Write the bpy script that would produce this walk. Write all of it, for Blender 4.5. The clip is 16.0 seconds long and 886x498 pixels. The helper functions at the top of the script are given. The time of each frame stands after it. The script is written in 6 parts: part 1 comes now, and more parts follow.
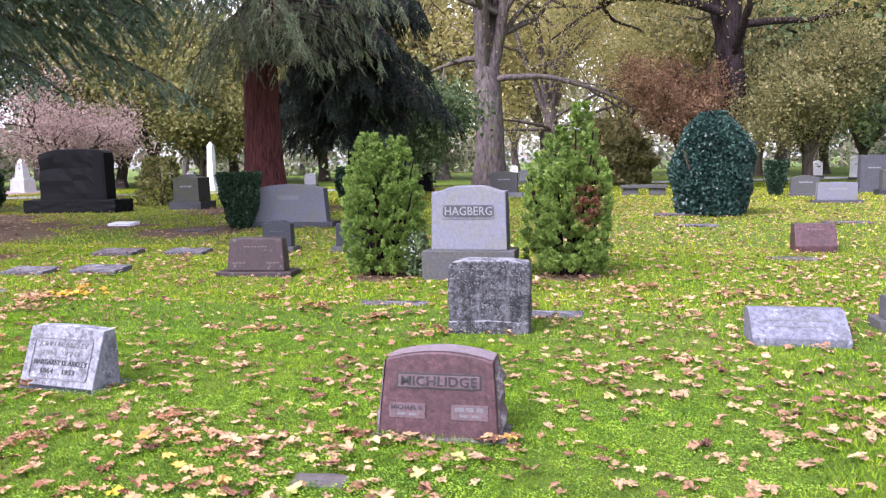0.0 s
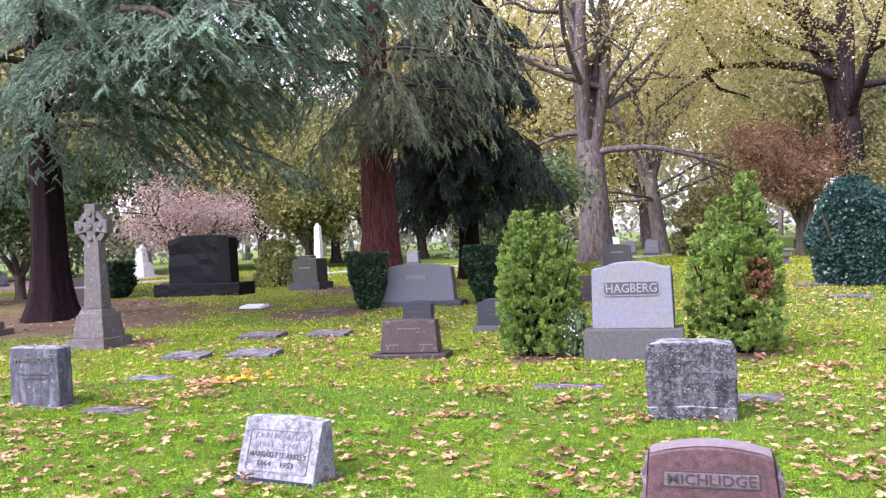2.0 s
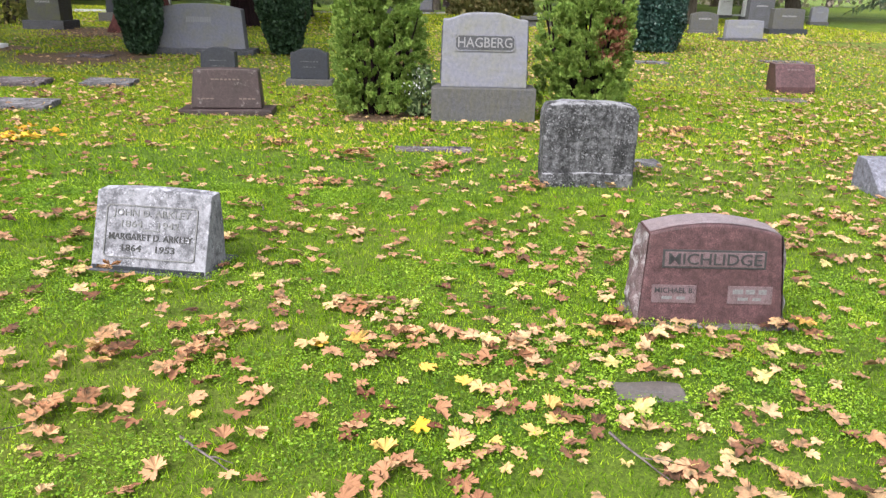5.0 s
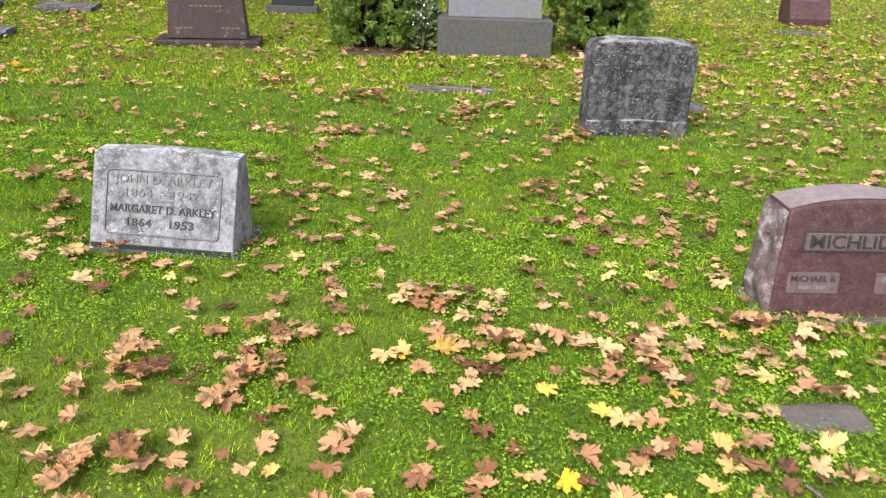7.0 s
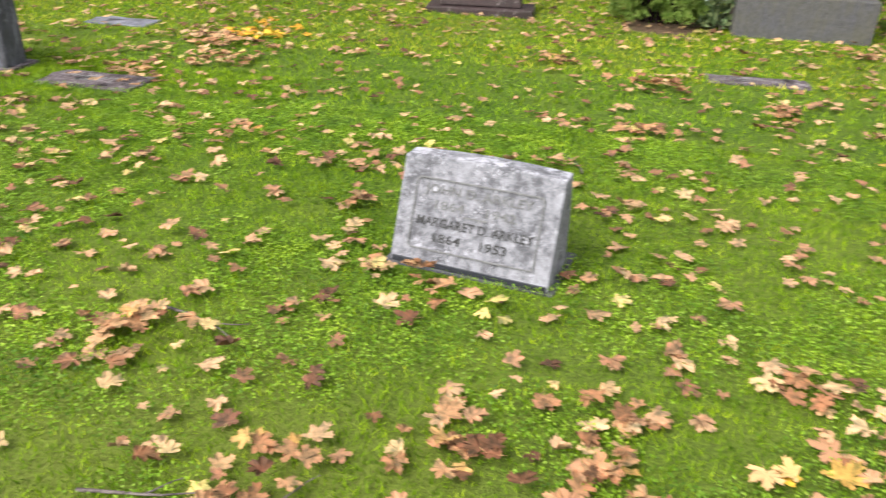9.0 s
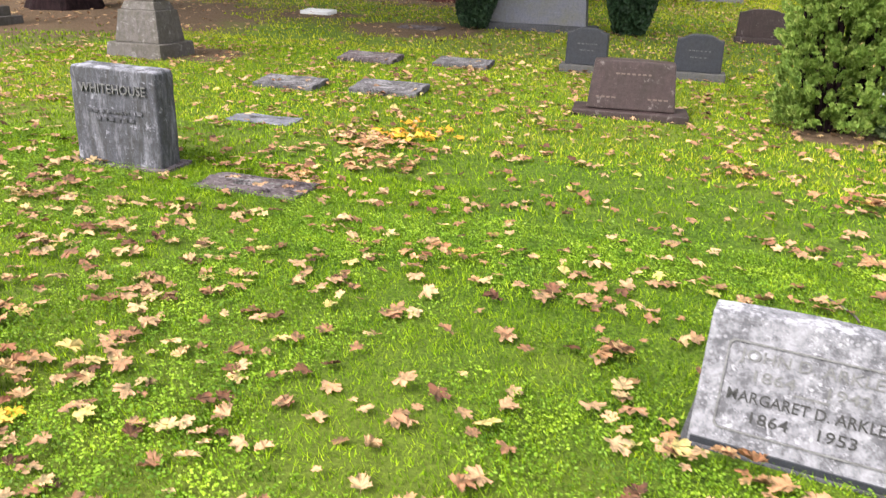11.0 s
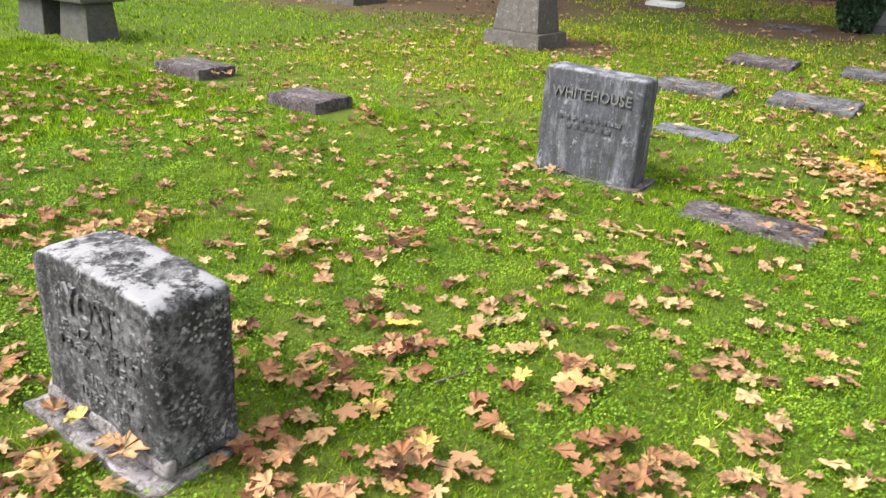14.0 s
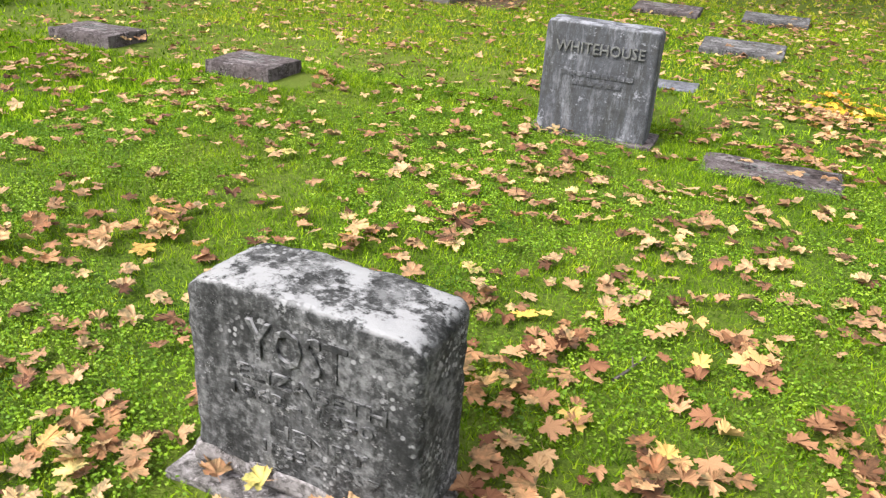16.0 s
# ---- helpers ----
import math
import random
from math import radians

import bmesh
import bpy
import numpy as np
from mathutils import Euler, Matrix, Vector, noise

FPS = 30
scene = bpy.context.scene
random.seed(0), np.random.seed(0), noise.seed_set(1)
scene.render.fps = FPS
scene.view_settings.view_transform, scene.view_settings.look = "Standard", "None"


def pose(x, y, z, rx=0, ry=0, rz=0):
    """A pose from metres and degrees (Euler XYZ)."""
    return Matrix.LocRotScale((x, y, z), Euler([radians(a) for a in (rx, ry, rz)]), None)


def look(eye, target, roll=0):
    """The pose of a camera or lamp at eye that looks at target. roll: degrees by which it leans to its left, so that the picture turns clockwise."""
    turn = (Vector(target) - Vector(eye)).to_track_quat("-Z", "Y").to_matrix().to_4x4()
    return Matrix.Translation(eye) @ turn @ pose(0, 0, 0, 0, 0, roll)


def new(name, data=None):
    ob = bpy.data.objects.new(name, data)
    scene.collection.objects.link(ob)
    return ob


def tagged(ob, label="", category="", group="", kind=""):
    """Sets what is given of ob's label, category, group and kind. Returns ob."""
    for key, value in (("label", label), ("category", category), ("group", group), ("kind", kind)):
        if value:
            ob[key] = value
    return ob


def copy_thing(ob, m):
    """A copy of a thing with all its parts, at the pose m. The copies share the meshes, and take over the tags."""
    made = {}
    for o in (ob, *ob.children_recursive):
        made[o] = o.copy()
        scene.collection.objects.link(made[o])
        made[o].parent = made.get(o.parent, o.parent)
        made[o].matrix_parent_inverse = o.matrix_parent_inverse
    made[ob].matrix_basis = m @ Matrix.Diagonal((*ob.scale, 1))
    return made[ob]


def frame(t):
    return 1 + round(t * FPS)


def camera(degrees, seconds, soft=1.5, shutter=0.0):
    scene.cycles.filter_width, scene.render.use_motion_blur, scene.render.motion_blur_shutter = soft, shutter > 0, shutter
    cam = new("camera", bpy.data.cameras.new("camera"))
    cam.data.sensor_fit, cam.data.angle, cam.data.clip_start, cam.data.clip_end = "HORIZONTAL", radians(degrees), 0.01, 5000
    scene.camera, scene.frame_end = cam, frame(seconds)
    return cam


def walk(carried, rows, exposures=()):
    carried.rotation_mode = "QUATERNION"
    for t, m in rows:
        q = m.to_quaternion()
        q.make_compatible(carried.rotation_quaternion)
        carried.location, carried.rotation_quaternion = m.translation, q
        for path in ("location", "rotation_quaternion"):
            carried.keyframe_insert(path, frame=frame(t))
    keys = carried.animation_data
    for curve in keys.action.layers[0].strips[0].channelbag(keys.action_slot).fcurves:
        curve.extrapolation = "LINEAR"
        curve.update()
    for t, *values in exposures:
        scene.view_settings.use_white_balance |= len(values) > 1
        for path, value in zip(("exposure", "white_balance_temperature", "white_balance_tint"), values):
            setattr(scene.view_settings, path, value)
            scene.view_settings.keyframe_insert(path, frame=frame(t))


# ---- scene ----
cam = camera(58.4, 16.0, 1.2, 0.25)
EXPOSURE = [(0, 1.8, 5800, 28), (2, 1.95, 5800, 29), (3.5, 1.9, 5800, 29), (4.5, 1.7, 6300, 13), (7, 1.42, 6700, 9), (9, 1.5, 6700, 9), (11.5, 1.84, 6800, 13), (12.5, 1.92, 5950, 16), (13.5, 1.72, 6600, 10), (14.5, 1.6, 6750, 6), (16, 1.6, 6750, 6)]
PATH = [
    (0, (-0.144, 0.118, 1.505), (-0.581, 2.058, 1.288), -1.0),
    (0.5, (-0.344, 0.047, 1.558), (-0.800, 1.988, 1.404), -2.0),
    (1, (-0.549, 0.035, 1.570), (-1.046, 1.970, 1.481), -2.9),
    (1.5, (-0.799, 0.025, 1.601), (-1.377, 1.938, 1.584), -3.7),
    (2, (-1.051, 0.059, 1.587), (-1.697, 1.951, 1.564), -2.7),
    (2.5, (-1.310, 0.108, 1.572), (-1.972, 1.993, 1.502), -2.2),
    (3, (-1.534, 0.242, 1.534), (-2.192, 2.124, 1.390), -1.5),
    (3.5, (-1.730, 0.458, 1.528), (-2.372, 2.336, 1.287), -0.6),
    (4, (-1.925, 0.567, 1.486), (-2.426, 2.468, 1.121), 0.7),
    (4.5, (-2.148, 0.661, 1.494), (-2.353, 2.590, 1.009), 1.5),
    (4.7, (-2.203, 0.713, 1.475), (-2.311, 2.634, 0.929), 1.3),
    (6.8, (-2.817, 1.426, 1.448), (-2.725, 3.259, 0.653), 1.4),
    (7, (-2.824, 1.512, 1.424), (-2.750, 3.347, 0.633), 2.2),
    (7.5, (-2.850, 1.677, 1.451), (-2.833, 3.510, 0.652), 3.0),
    (8, (-2.989, 1.833, 1.422), (-3.057, 3.660, 0.609), 3.2),
    (8.5, (-3.215, 1.980, 1.461), (-3.419, 3.779, 0.612), 2.8),
    (9, (-3.378, 2.071, 1.477), (-3.800, 3.804, 0.574), 1.9),
    (9.2, (-3.473, 2.141, 1.483), (-4.008, 3.834, 0.561), 1.4),
    (11.3, (-4.451, 2.494, 1.435), (-5.052, 4.298, 0.814), 2.6),
    (11.5, (-4.532, 2.527, 1.468), (-5.197, 4.330, 0.914), 2.8),
    (12, (-4.912, 2.602, 1.480), (-5.739, 4.368, 1.034), 3.3),
    (12.5, (-5.181, 2.497, 1.459), (-6.167, 4.192, 1.066), 1.6),
    (13, (-5.430, 2.570, 1.427), (-6.520, 4.185, 0.975), 1.5),
    (13.5, (-5.727, 2.513, 1.433), (-6.812, 4.081, 0.829), 2.5),
    (14, (-5.895, 2.426, 1.420), (-6.986, 3.913, 0.649), 3.4),
    (14.5, (-6.196, 2.322, 1.382), (-7.184, 3.823, 0.504), 4.5),
    (15, (-6.404, 2.266, 1.356), (-7.298, 3.812, 0.454), 5.3),
    (15.5, (-6.661, 2.273, 1.326), (-7.483, 3.870, 0.447), 4.7),
    (16, (-6.890, 2.214, 1.323), (-7.623, 3.871, 0.475), 3.8),
]
walk(cam, [(t, look(eye, target, roll)) for t, eye, target, roll in PATH], EXPOSURE)

# ---- world and light: a bright overcast autumn day ----
SUN_EL, SUN_AZ = 48.0, 215.0
world = bpy.data.worlds.new("overcast_sky")
world.use_nodes = True
scene.world = world
wn, wl = world.node_tree.nodes, world.node_tree.links
wn.clear()
sky = wn.new("ShaderNodeTexSky")
sky.sky_type, sky.sun_disc = "NISHITA", False
sky.sun_elevation, sky.sun_rotation = radians(SUN_EL), radians(SUN_AZ)
sky.air_density, sky.dust_density, sky.ozone_density = 1.0, 2.0, 0.6
bg = wn.new("ShaderNodeBackground")
bg.inputs["Strength"].default_value = 0.15
wout = wn.new("ShaderNodeOutputWorld")
veil = wn.new("ShaderNodeHueSaturation")
veil.inputs["Saturation"].default_value, veil.inputs["Value"].default_value = 0.22, 1.25
wl.new(sky.outputs[0], veil.inputs["Color"])
wl.new(veil.outputs[0], bg.inputs[0])
wl.new(bg.outputs[0], wout.inputs[0])
sun = new("sun", bpy.data.lights.new("sun", "SUN"))
sun.data.energy, sun.data.angle, sun.data.color = 1.5, radians(25), (1.0, 0.96, 0.9)
_el, _az = radians(SUN_EL), radians(SUN_AZ)
_dir = Vector((math.sin(_az) * math.cos(_el), math.cos(_az) * math.cos(_el), math.sin(_el)))
sun.rotation_mode = "QUATERNION"
sun.rotation_quaternion = _dir.to_track_quat("Z", "Y")

# ---- small helpers ----
rng = np.random.default_rng(7)


def ground_z(x, y):
    """Height of the lawn: level at first, then a slight rise."""
    s = np.clip((np.asarray(y, float) - 9.5) / 9.5, 0, 1)
    return 0.13 * s * s * (3 - 2 * s) + 0.012 * np.sin(1.3 * np.asarray(x, float) + 0.7) * np.sin(1.1 * np.asarray(y, float))


def gz(x, y):
    return float(ground_z(x, y))


def mesh_arrays(name, verts, faces):
    """A mesh from an array of vertices and an array of faces with equal side counts."""
    verts, faces = np.asarray(verts, np.float32), np.asarray(faces, np.int32)
    me = bpy.data.meshes.new(name)
    n, k = faces.shape
    me.vertices.add(len(verts))
    me.vertices.foreach_set("co", verts.ravel())
    me.loops.add(n * k)
    me.loops.foreach_set("vertex_index", faces.ravel())
    me.polygons.add(n)
    me.polygons.foreach_set("loop_start", np.arange(0, n * k, k, dtype=np.int32))
    me.update(calc_edges=True)
    return me


def part(name, bm, material, parent=None, label=""):
    """Links a bmesh or a mesh as one object, under a thing or under a part."""
    if isinstance(bm, bmesh.types.BMesh):
        me = bpy.data.meshes.new(name)
        bmesh.ops.recalc_face_normals(bm, faces=bm.faces[:])
        bm.to_mesh(me)
        bm.free()
    else:
        me = bm
    me.materials.append(material)
    ob = new(name, me)
    ob.parent = parent
    if label:
        ob["label"] = label
    return ob


def thing(name, label, category, m, group="", kind=""):
    ob = new(name)
    ob.empty_display_size = 0.1
    ob.matrix_world = m
    return tagged(ob, label, category, group, kind)


def at(x, y, yaw=0.0, dz=-0.015):
    return pose(x, y, gz(x, y) + dz, 0, 0, yaw)


def smooth(ob):
    for p in ob.data.polygons:
        p.use_smooth = True
    return ob


# ---- materials ----
def nodes_of(name):
    m = bpy.data.materials.new(name)
    m.use_nodes = True
    nt = m.node_tree
    return m, nt.nodes, nt.links, nt.nodes["Principled BSDF"]


def tex(n, l, kind, scale, detail=4.0, vec=None, rough=0.6):
    t = n.new("ShaderNodeTex" + kind)
    t.inputs["Scale"].default_value = scale
    if kind == "Noise":
        t.inputs["Detail"].default_value = detail
        t.inputs["Roughness"].default_value = rough
    if vec is not None:
        l.new(vec, t.inputs["Vector"])
    return t.outputs[0]


def ramp(n, l, src, stops):
    r = n.new("ShaderNodeValToRGB")
    e = r.color_ramp.elements
    while len(e) < len(stops):
        e.new(0.5)
    for el, (p, c) in zip(e, stops):
        el.position = p
        el.color = (*c, 1) if len(c) == 3 else c
    l.new(src, r.inputs[0])
    return r.outputs[0]


def mix(n, l, fac, a, b, mode="MIX"):
    m = n.new("ShaderNodeMix")
    m.data_type, m.blend_type = "RGBA", mode
    for sock, v in ((m.inputs["Factor"], fac), (m.inputs["A"], a), (m.inputs["B"], b)):
        if isinstance(v, (int, float)):
            sock.default_value = v
        elif isinstance(v, tuple):
            sock.default_value = (*v, 1)
        else:
            l.new(v, sock)
    return m.outputs["Result"]


def bump(n, l, bsdf, height, strength, dist=0.01):
    b = n.new("ShaderNodeBump")
    b.inputs["Strength"].default_value, b.inputs["Distance"].default_value = strength, dist
    l.new(height, b.inputs["Height"])
    l.new(b.outputs[0], bsdf.inputs["Normal"])


def grey(v):
    return (v, v, v)


def step(n, l, src, lo, hi):
    return ramp(n, l, src, [(lo, grey(0.0)), (hi, grey(1.0))])


def stone_mat(name, base, dark, light, stain=(0.05, 0.05, 0.045), stain_amt=0.5, lichen=None, lichen_amt=0.0, top_lichen=False, rough=0.8, speck=260.0, relief=0.4, streak=0.0, gloss=0.3, runs=0.0, mottle=0.45):
    """Granite or weathered stone: speckled grain, broad stains, and patches of lichen."""
    m, n, l, b = nodes_of(name)
    base, dark, light = [(c[0] * 0.45, c[1] * 0.455, c[2] * 0.52) for c in (base, dark, light)]
    lichen = lichen and (lichen[0] * 0.56, lichen[1] * 0.565, lichen[2] * 0.63)
    stain = tuple(c * 0.8 for c in stain)
    co = n.new("ShaderNodeTexCoord").outputs["Object"]
    grain = tex(n, l, "Noise", speck, 2.0, co, 0.7)
    col = ramp(n, l, grain, [(0.34, dark), (0.5, base), (0.68, light)])
    broad = tex(n, l, "Noise", 3.2, 6.0, co, 0.68)
    col = mix(n, l, ramp(n, l, broad, [(0.42, grey(0.0)), (0.68, grey(stain_amt))]), col, stain)
    if streak:
        mp = n.new("ShaderNodeMapping")
        mp.inputs["Scale"].default_value = (12, 12, 2.2)
        l.new(co, mp.inputs[0])
        run = tex(n, l, "Noise", 1.6, 5.0, mp.outputs[0], 0.7)
        col = mix(n, l, ramp(n, l, run, [(0.45, grey(0.0)), (0.62, grey(streak))]), col, stain)
    if runs:
        mr = n.new("ShaderNodeMapping")
        mr.inputs["Scale"].default_value, mr.inputs["Location"].default_value = (13, 13, 3.2), (3, 1, 5)
        l.new(co, mr.inputs[0])
        pale = tex(n, l, "Noise", 1.3, 7.0, mr.outputs[0], 0.78)
        col = mix(n, l, ramp(n, l, pale, [(0.5, grey(0.0)), (0.66, grey(runs))]), col, lichen)
    if lichen:
        patch = tex(n, l, "Noise", 9.0, 8.0, co, 0.75)
        fac = ramp(n, l, patch, [(0.60 - 0.22 * lichen_amt, grey(0.0)), (0.66 - 0.16 * lichen_amt, grey(0.85))])
        spots = tex(n, l, "Voronoi", 38.0, vec=co)
        fac2 = ramp(n, l, spots, [(0.12, grey(0.75)), (0.2, grey(0.0))])
        if top_lichen:
            g = n.new("ShaderNodeNewGeometry")
            sep = n.new("ShaderNodeSeparateXYZ")
            l.new(g.outputs["Normal"], sep.inputs[0])
            up = step(n, l, sep.outputs["Z"], 0.35, 0.8)
            crust = tex(n, l, "Noise", 11.0, 8.0, co, 0.75)
            upf = mix(n, l, 1.0, up, ramp(n, l, crust, [(0.44, grey(0.0)), (0.56, grey(0.95))]), "MULTIPLY")
            fac = mix(n, l, 1.0, fac, upf, "LIGHTEN")
        col = mix(n, l, fac, col, lichen)
        col = mix(n, l, mix(n, l, 1.0, fac2, ramp(n, l, patch, [(0.45, grey(0.0)), (0.6, grey(1.0))]), "MULTIPLY"), col, lichen)
    blot = tex(n, l, "Noise", 24.0, 7.0, co, 0.72)
    col = mix(n, l, mottle, col, mix(n, l, 1.0, col, ramp(n, l, blot, [(0.34, grey(0.35)), (0.5, grey(0.95)), (0.66, grey(1.5))]), "MULTIPLY"))
    l.new(col, b.inputs["Base Color"])
    b.inputs["Roughness"].default_value = rough
    b.inputs["Specular IOR Level"].default_value = gloss
    hgt = mix(n, l, 0.5, grain, tex(n, l, "Noise", 45.0, 6.0, co))
    bump(n, l, b, hgt, relief, 0.006)
    return m


def crust_mat(name, deep, mid, pale, cover=0.3, top=0.5, wash=0.3, dots=0.6, relief=0.8, fine=34.0):
    """Old stone under lichen: blotches at several scales, pale crusts, round spots, and pale runs down the face."""
    m, n, l, b = nodes_of(name)
    co = n.new("ShaderNodeTexCoord").outputs["Object"]

    def field(scale, detail, rough, shift, squash=(1, 1, 1)):
        mp = n.new("ShaderNodeMapping")
        mp.inputs["Location"].default_value, mp.inputs["Scale"].default_value = shift, squash
        l.new(co, mp.inputs[0])
        return tex(n, l, "Noise", scale, detail, mp.outputs[0], rough)
    broad, small = field(6.0, 8.0, 0.7, (0, 0, 0)), field(fine, 10.0, 0.78, (2, 5, 1))
    both = mix(n, l, 0.55, broad, small)
    col = ramp(n, l, both, [(0.43, deep), (0.5, mid), (0.58, tuple(0.6 * a + 0.4 * c for a, c in zip(mid, pale)))])
    lo = 0.565 - 0.12 * cover
    crust = step(n, l, mix(n, l, 0.5, field(9.0, 9.0, 0.75, (7, 3, 2)), field(46.0, 6.0, 0.8, (1, 9, 4))), lo, lo + 0.025)
    col = mix(n, l, mix(n, l, 1.0, crust, grey(0.85), "MULTIPLY"), col, pale)
    run = ramp(n, l, mix(n, l, 0.35, field(1.7, 6.0, 0.7, (4, 4, 0), (9, 9, 1.3)), small), [(0.48, grey(0.0)), (0.62, grey(wash))])
    col = mix(n, l, run, col, pale)
    spot = ramp(n, l, tex(n, l, "Voronoi", 48.0, vec=co), [(0.24, grey(dots)), (0.32, grey(0.0))])
    where = step(n, l, field(8.0, 4.0, 0.6, (5, 1, 8)), 0.5, 0.58)
    col = mix(n, l, mix(n, l, 1.0, spot, where, "MULTIPLY"), col, pale)
    g = n.new("ShaderNodeNewGeometry")
    sep = n.new("ShaderNodeSeparateXYZ")
    l.new(g.outputs["Normal"], sep.inputs[0])
    up = step(n, l, sep.outputs["Z"], 0.45, 0.85)
    bed = mix(n, l, 0.3, field(7.0, 8.0, 0.68, (3, 2, 6)), small)
    bed = ramp(n, l, bed, [(0.54 - 0.12 * top, grey(0.0)), (0.585 - 0.12 * top, grey(0.9))])
    col = mix(n, l, mix(n, l, 1.0, up, bed, "MULTIPLY"), col, pale)
    l.new(col, b.inputs["Base Color"])
    b.inputs["Roughness"].default_value, b.inputs["Specular IOR Level"].default_value = 0.9, 0.2
    bump(n, l, b, mix(n, l, 0.35, small, crust), relief, 0.008)
    return m


def leaf_mat(name, stops, trans=0.3, rough=0.6, wet=0.35, patch=0.0, drift=0.0):
    """Foliage whose colour varies from leaf to leaf; with drift, from spray to spray (its scale per metre)."""
    m, n, l, b = nodes_of(name)
    g = n.new("ShaderNodeNewGeometry")
    co = n.new("ShaderNodeTexCoord").outputs["Object"]
    pick = g.outputs["Random Per Island"]
    if drift:
        field = step(n, l, tex(n, l, "Noise", drift, 5.0, co, 0.6), 0.3, 0.7)
        pick = mix(n, l, 0.35, field, pick)
    col = ramp(n, l, pick, stops)
    big = tex(n, l, "Noise", 0.8, 3.0, co)
    col = mix(n, l, 0.45, col, mix(n, l, 1.0, col, ramp(n, l, big, [(0.3, grey(0.45)), (0.7, grey(1.35))]), "MULTIPLY"))
    if patch:
        spot = tex(n, l, "Noise", patch, 4.0, co, 0.65)
        col = mix(n, l, 1.0, col, ramp(n, l, spot, [(0.34, (0.32, 0.42, 0.4)), (0.5, (0.9, 0.92, 0.9)), (0.68, (1.5, 1.3, 1.3))]), "MULTIPLY")
    l.new(col, b.inputs["Base Color"])
    b.inputs["Roughness"].default_value = rough
    b.inputs["Specular IOR Level"].default_value = wet
    t = n.new("ShaderNodeBsdfTranslucent")
    l.new(col, t.inputs["Color"])
    mx = n.new("ShaderNodeMixShader")
    mx.inputs[0].default_value = trans
    l.new(b.outputs[0], mx.inputs[1])
    l.new(t.outputs[0], mx.inputs[2])
    l.new(mx.outputs[0], n["Material Output"].inputs["Surface"])
    return m


def bark_mat(name, dark, light, moss=None, stretch=7.0):
    m, n, l, b = nodes_of(name)
    co = n.new("ShaderNodeTexCoord").outputs["Object"]
    mp = n.new("ShaderNodeMapping")
    mp.inputs["Scale"].default_value = (stretch, stretch, 0.9)
    l.new(co, mp.inputs[0])
    ridge = tex(n, l, "Noise", 2.4, 7.0, mp.outputs[0], 0.7)
    col = ramp(n, l, ridge, [(0.35, dark), (0.65, light)])
    if moss:
        col = mix(n, l, ramp(n, l, tex(n, l, "Noise", 1.7, 5.0, co), [(0.52, grey(0.0)), (0.7, grey(0.7))]), col, moss)
    l.new(col, b.inputs["Base Color"])
    b.inputs["Roughness"].default_value, b.inputs["Specular IOR Level"].default_value = 0.92, 0.12
    bump(n, l, b, ridge, 0.9, 0.05)
    return m


def plain_mat(name, a, c, scale=20.0, rough=0.7, relief=0.2):
    m, n, l, b = nodes_of(name)
    co = n.new("ShaderNodeTexCoord").outputs["Object"]
    t = tex(n, l, "Noise", scale, 6.0, co, 0.7)
    l.new(ramp(n, l, t, [(0.3, a), (0.7, c)]), b.inputs["Base Color"])
    b.inputs["Roughness"].default_value = rough
    bump(n, l, b, t, relief, 0.005)
    return m


M_PINK = stone_mat("red_granite", (0.165, 0.078, 0.076), (0.07, 0.033, 0.033), (0.28, 0.155, 0.15), (0.045, 0.024, 0.024), 0.9, rough=0.45, speck=240.0, relief=0.25, mottle=0.75, streak=0.35)
M_PINK_MID = stone_mat("tooled_rose_granite", (0.235, 0.16, 0.155), (0.15, 0.10, 0.096), (0.33, 0.235, 0.225), (0.12, 0.075, 0.075), 0.6, relief=0.4)
M_PINK_ROUGH = stone_mat("rough_red_granite", (0.24, 0.16, 0.15), (0.12, 0.08, 0.075), (0.36, 0.27, 0.25), (0.07, 0.055, 0.05), 0.8, (0.50, 0.47, 0.44), 0.4, relief=1.0, speck=200.0)
M_PINK_TOP = stone_mat("worn_pale_granite", (0.38, 0.30, 0.29), (0.26, 0.19, 0.18), (0.5, 0.42, 0.41), (0.2, 0.14, 0.13), 0.5, relief=0.3, rough=0.5)
M_BROWN = stone_mat("brown_granite", (0.10, 0.06, 0.055), (0.045, 0.03, 0.03), (0.18, 0.125, 0.115), (0.03, 0.022, 0.02), 0.75, (0.26, 0.22, 0.2), 0.05, rough=0.5, relief=0.3, streak=0.5)
M_GREY = stone_mat("grey_granite", (0.34, 0.34, 0.37), (0.23, 0.23, 0.25), (0.46, 0.46, 0.50), (0.20, 0.195, 0.14), 0.7, mottle=0.3, relief=0.3, rough=0.75)
M_GREY_DARK = stone_mat("rough_grey_granite", (0.15, 0.15, 0.155), (0.07, 0.07, 0.072), (0.25, 0.25, 0.26), (0.06, 0.06, 0.058), 0.7, relief=0.8)
M_GREY_BASE = stone_mat("stained_grey_granite", (0.15, 0.147, 0.143), (0.095, 0.092, 0.09), (0.22, 0.217, 0.21), (0.10, 0.095, 0.065), 0.6, relief=0.4, streak=0.4)
M_PALE = crust_mat("pale_marble_with_lichen", (0.075, 0.075, 0.085), (0.16, 0.16, 0.181), (0.34, 0.34, 0.38), 0.15, 0.3, 0.2, 0.4, 0.6, 30.0)
M_LICH = crust_mat("dark_stone_with_lichen", (0.013, 0.013, 0.014), (0.036, 0.036, 0.039), (0.23, 0.23, 0.25), 0.16, 0.5, 0.26, 0.7, 0.9, 26.0)
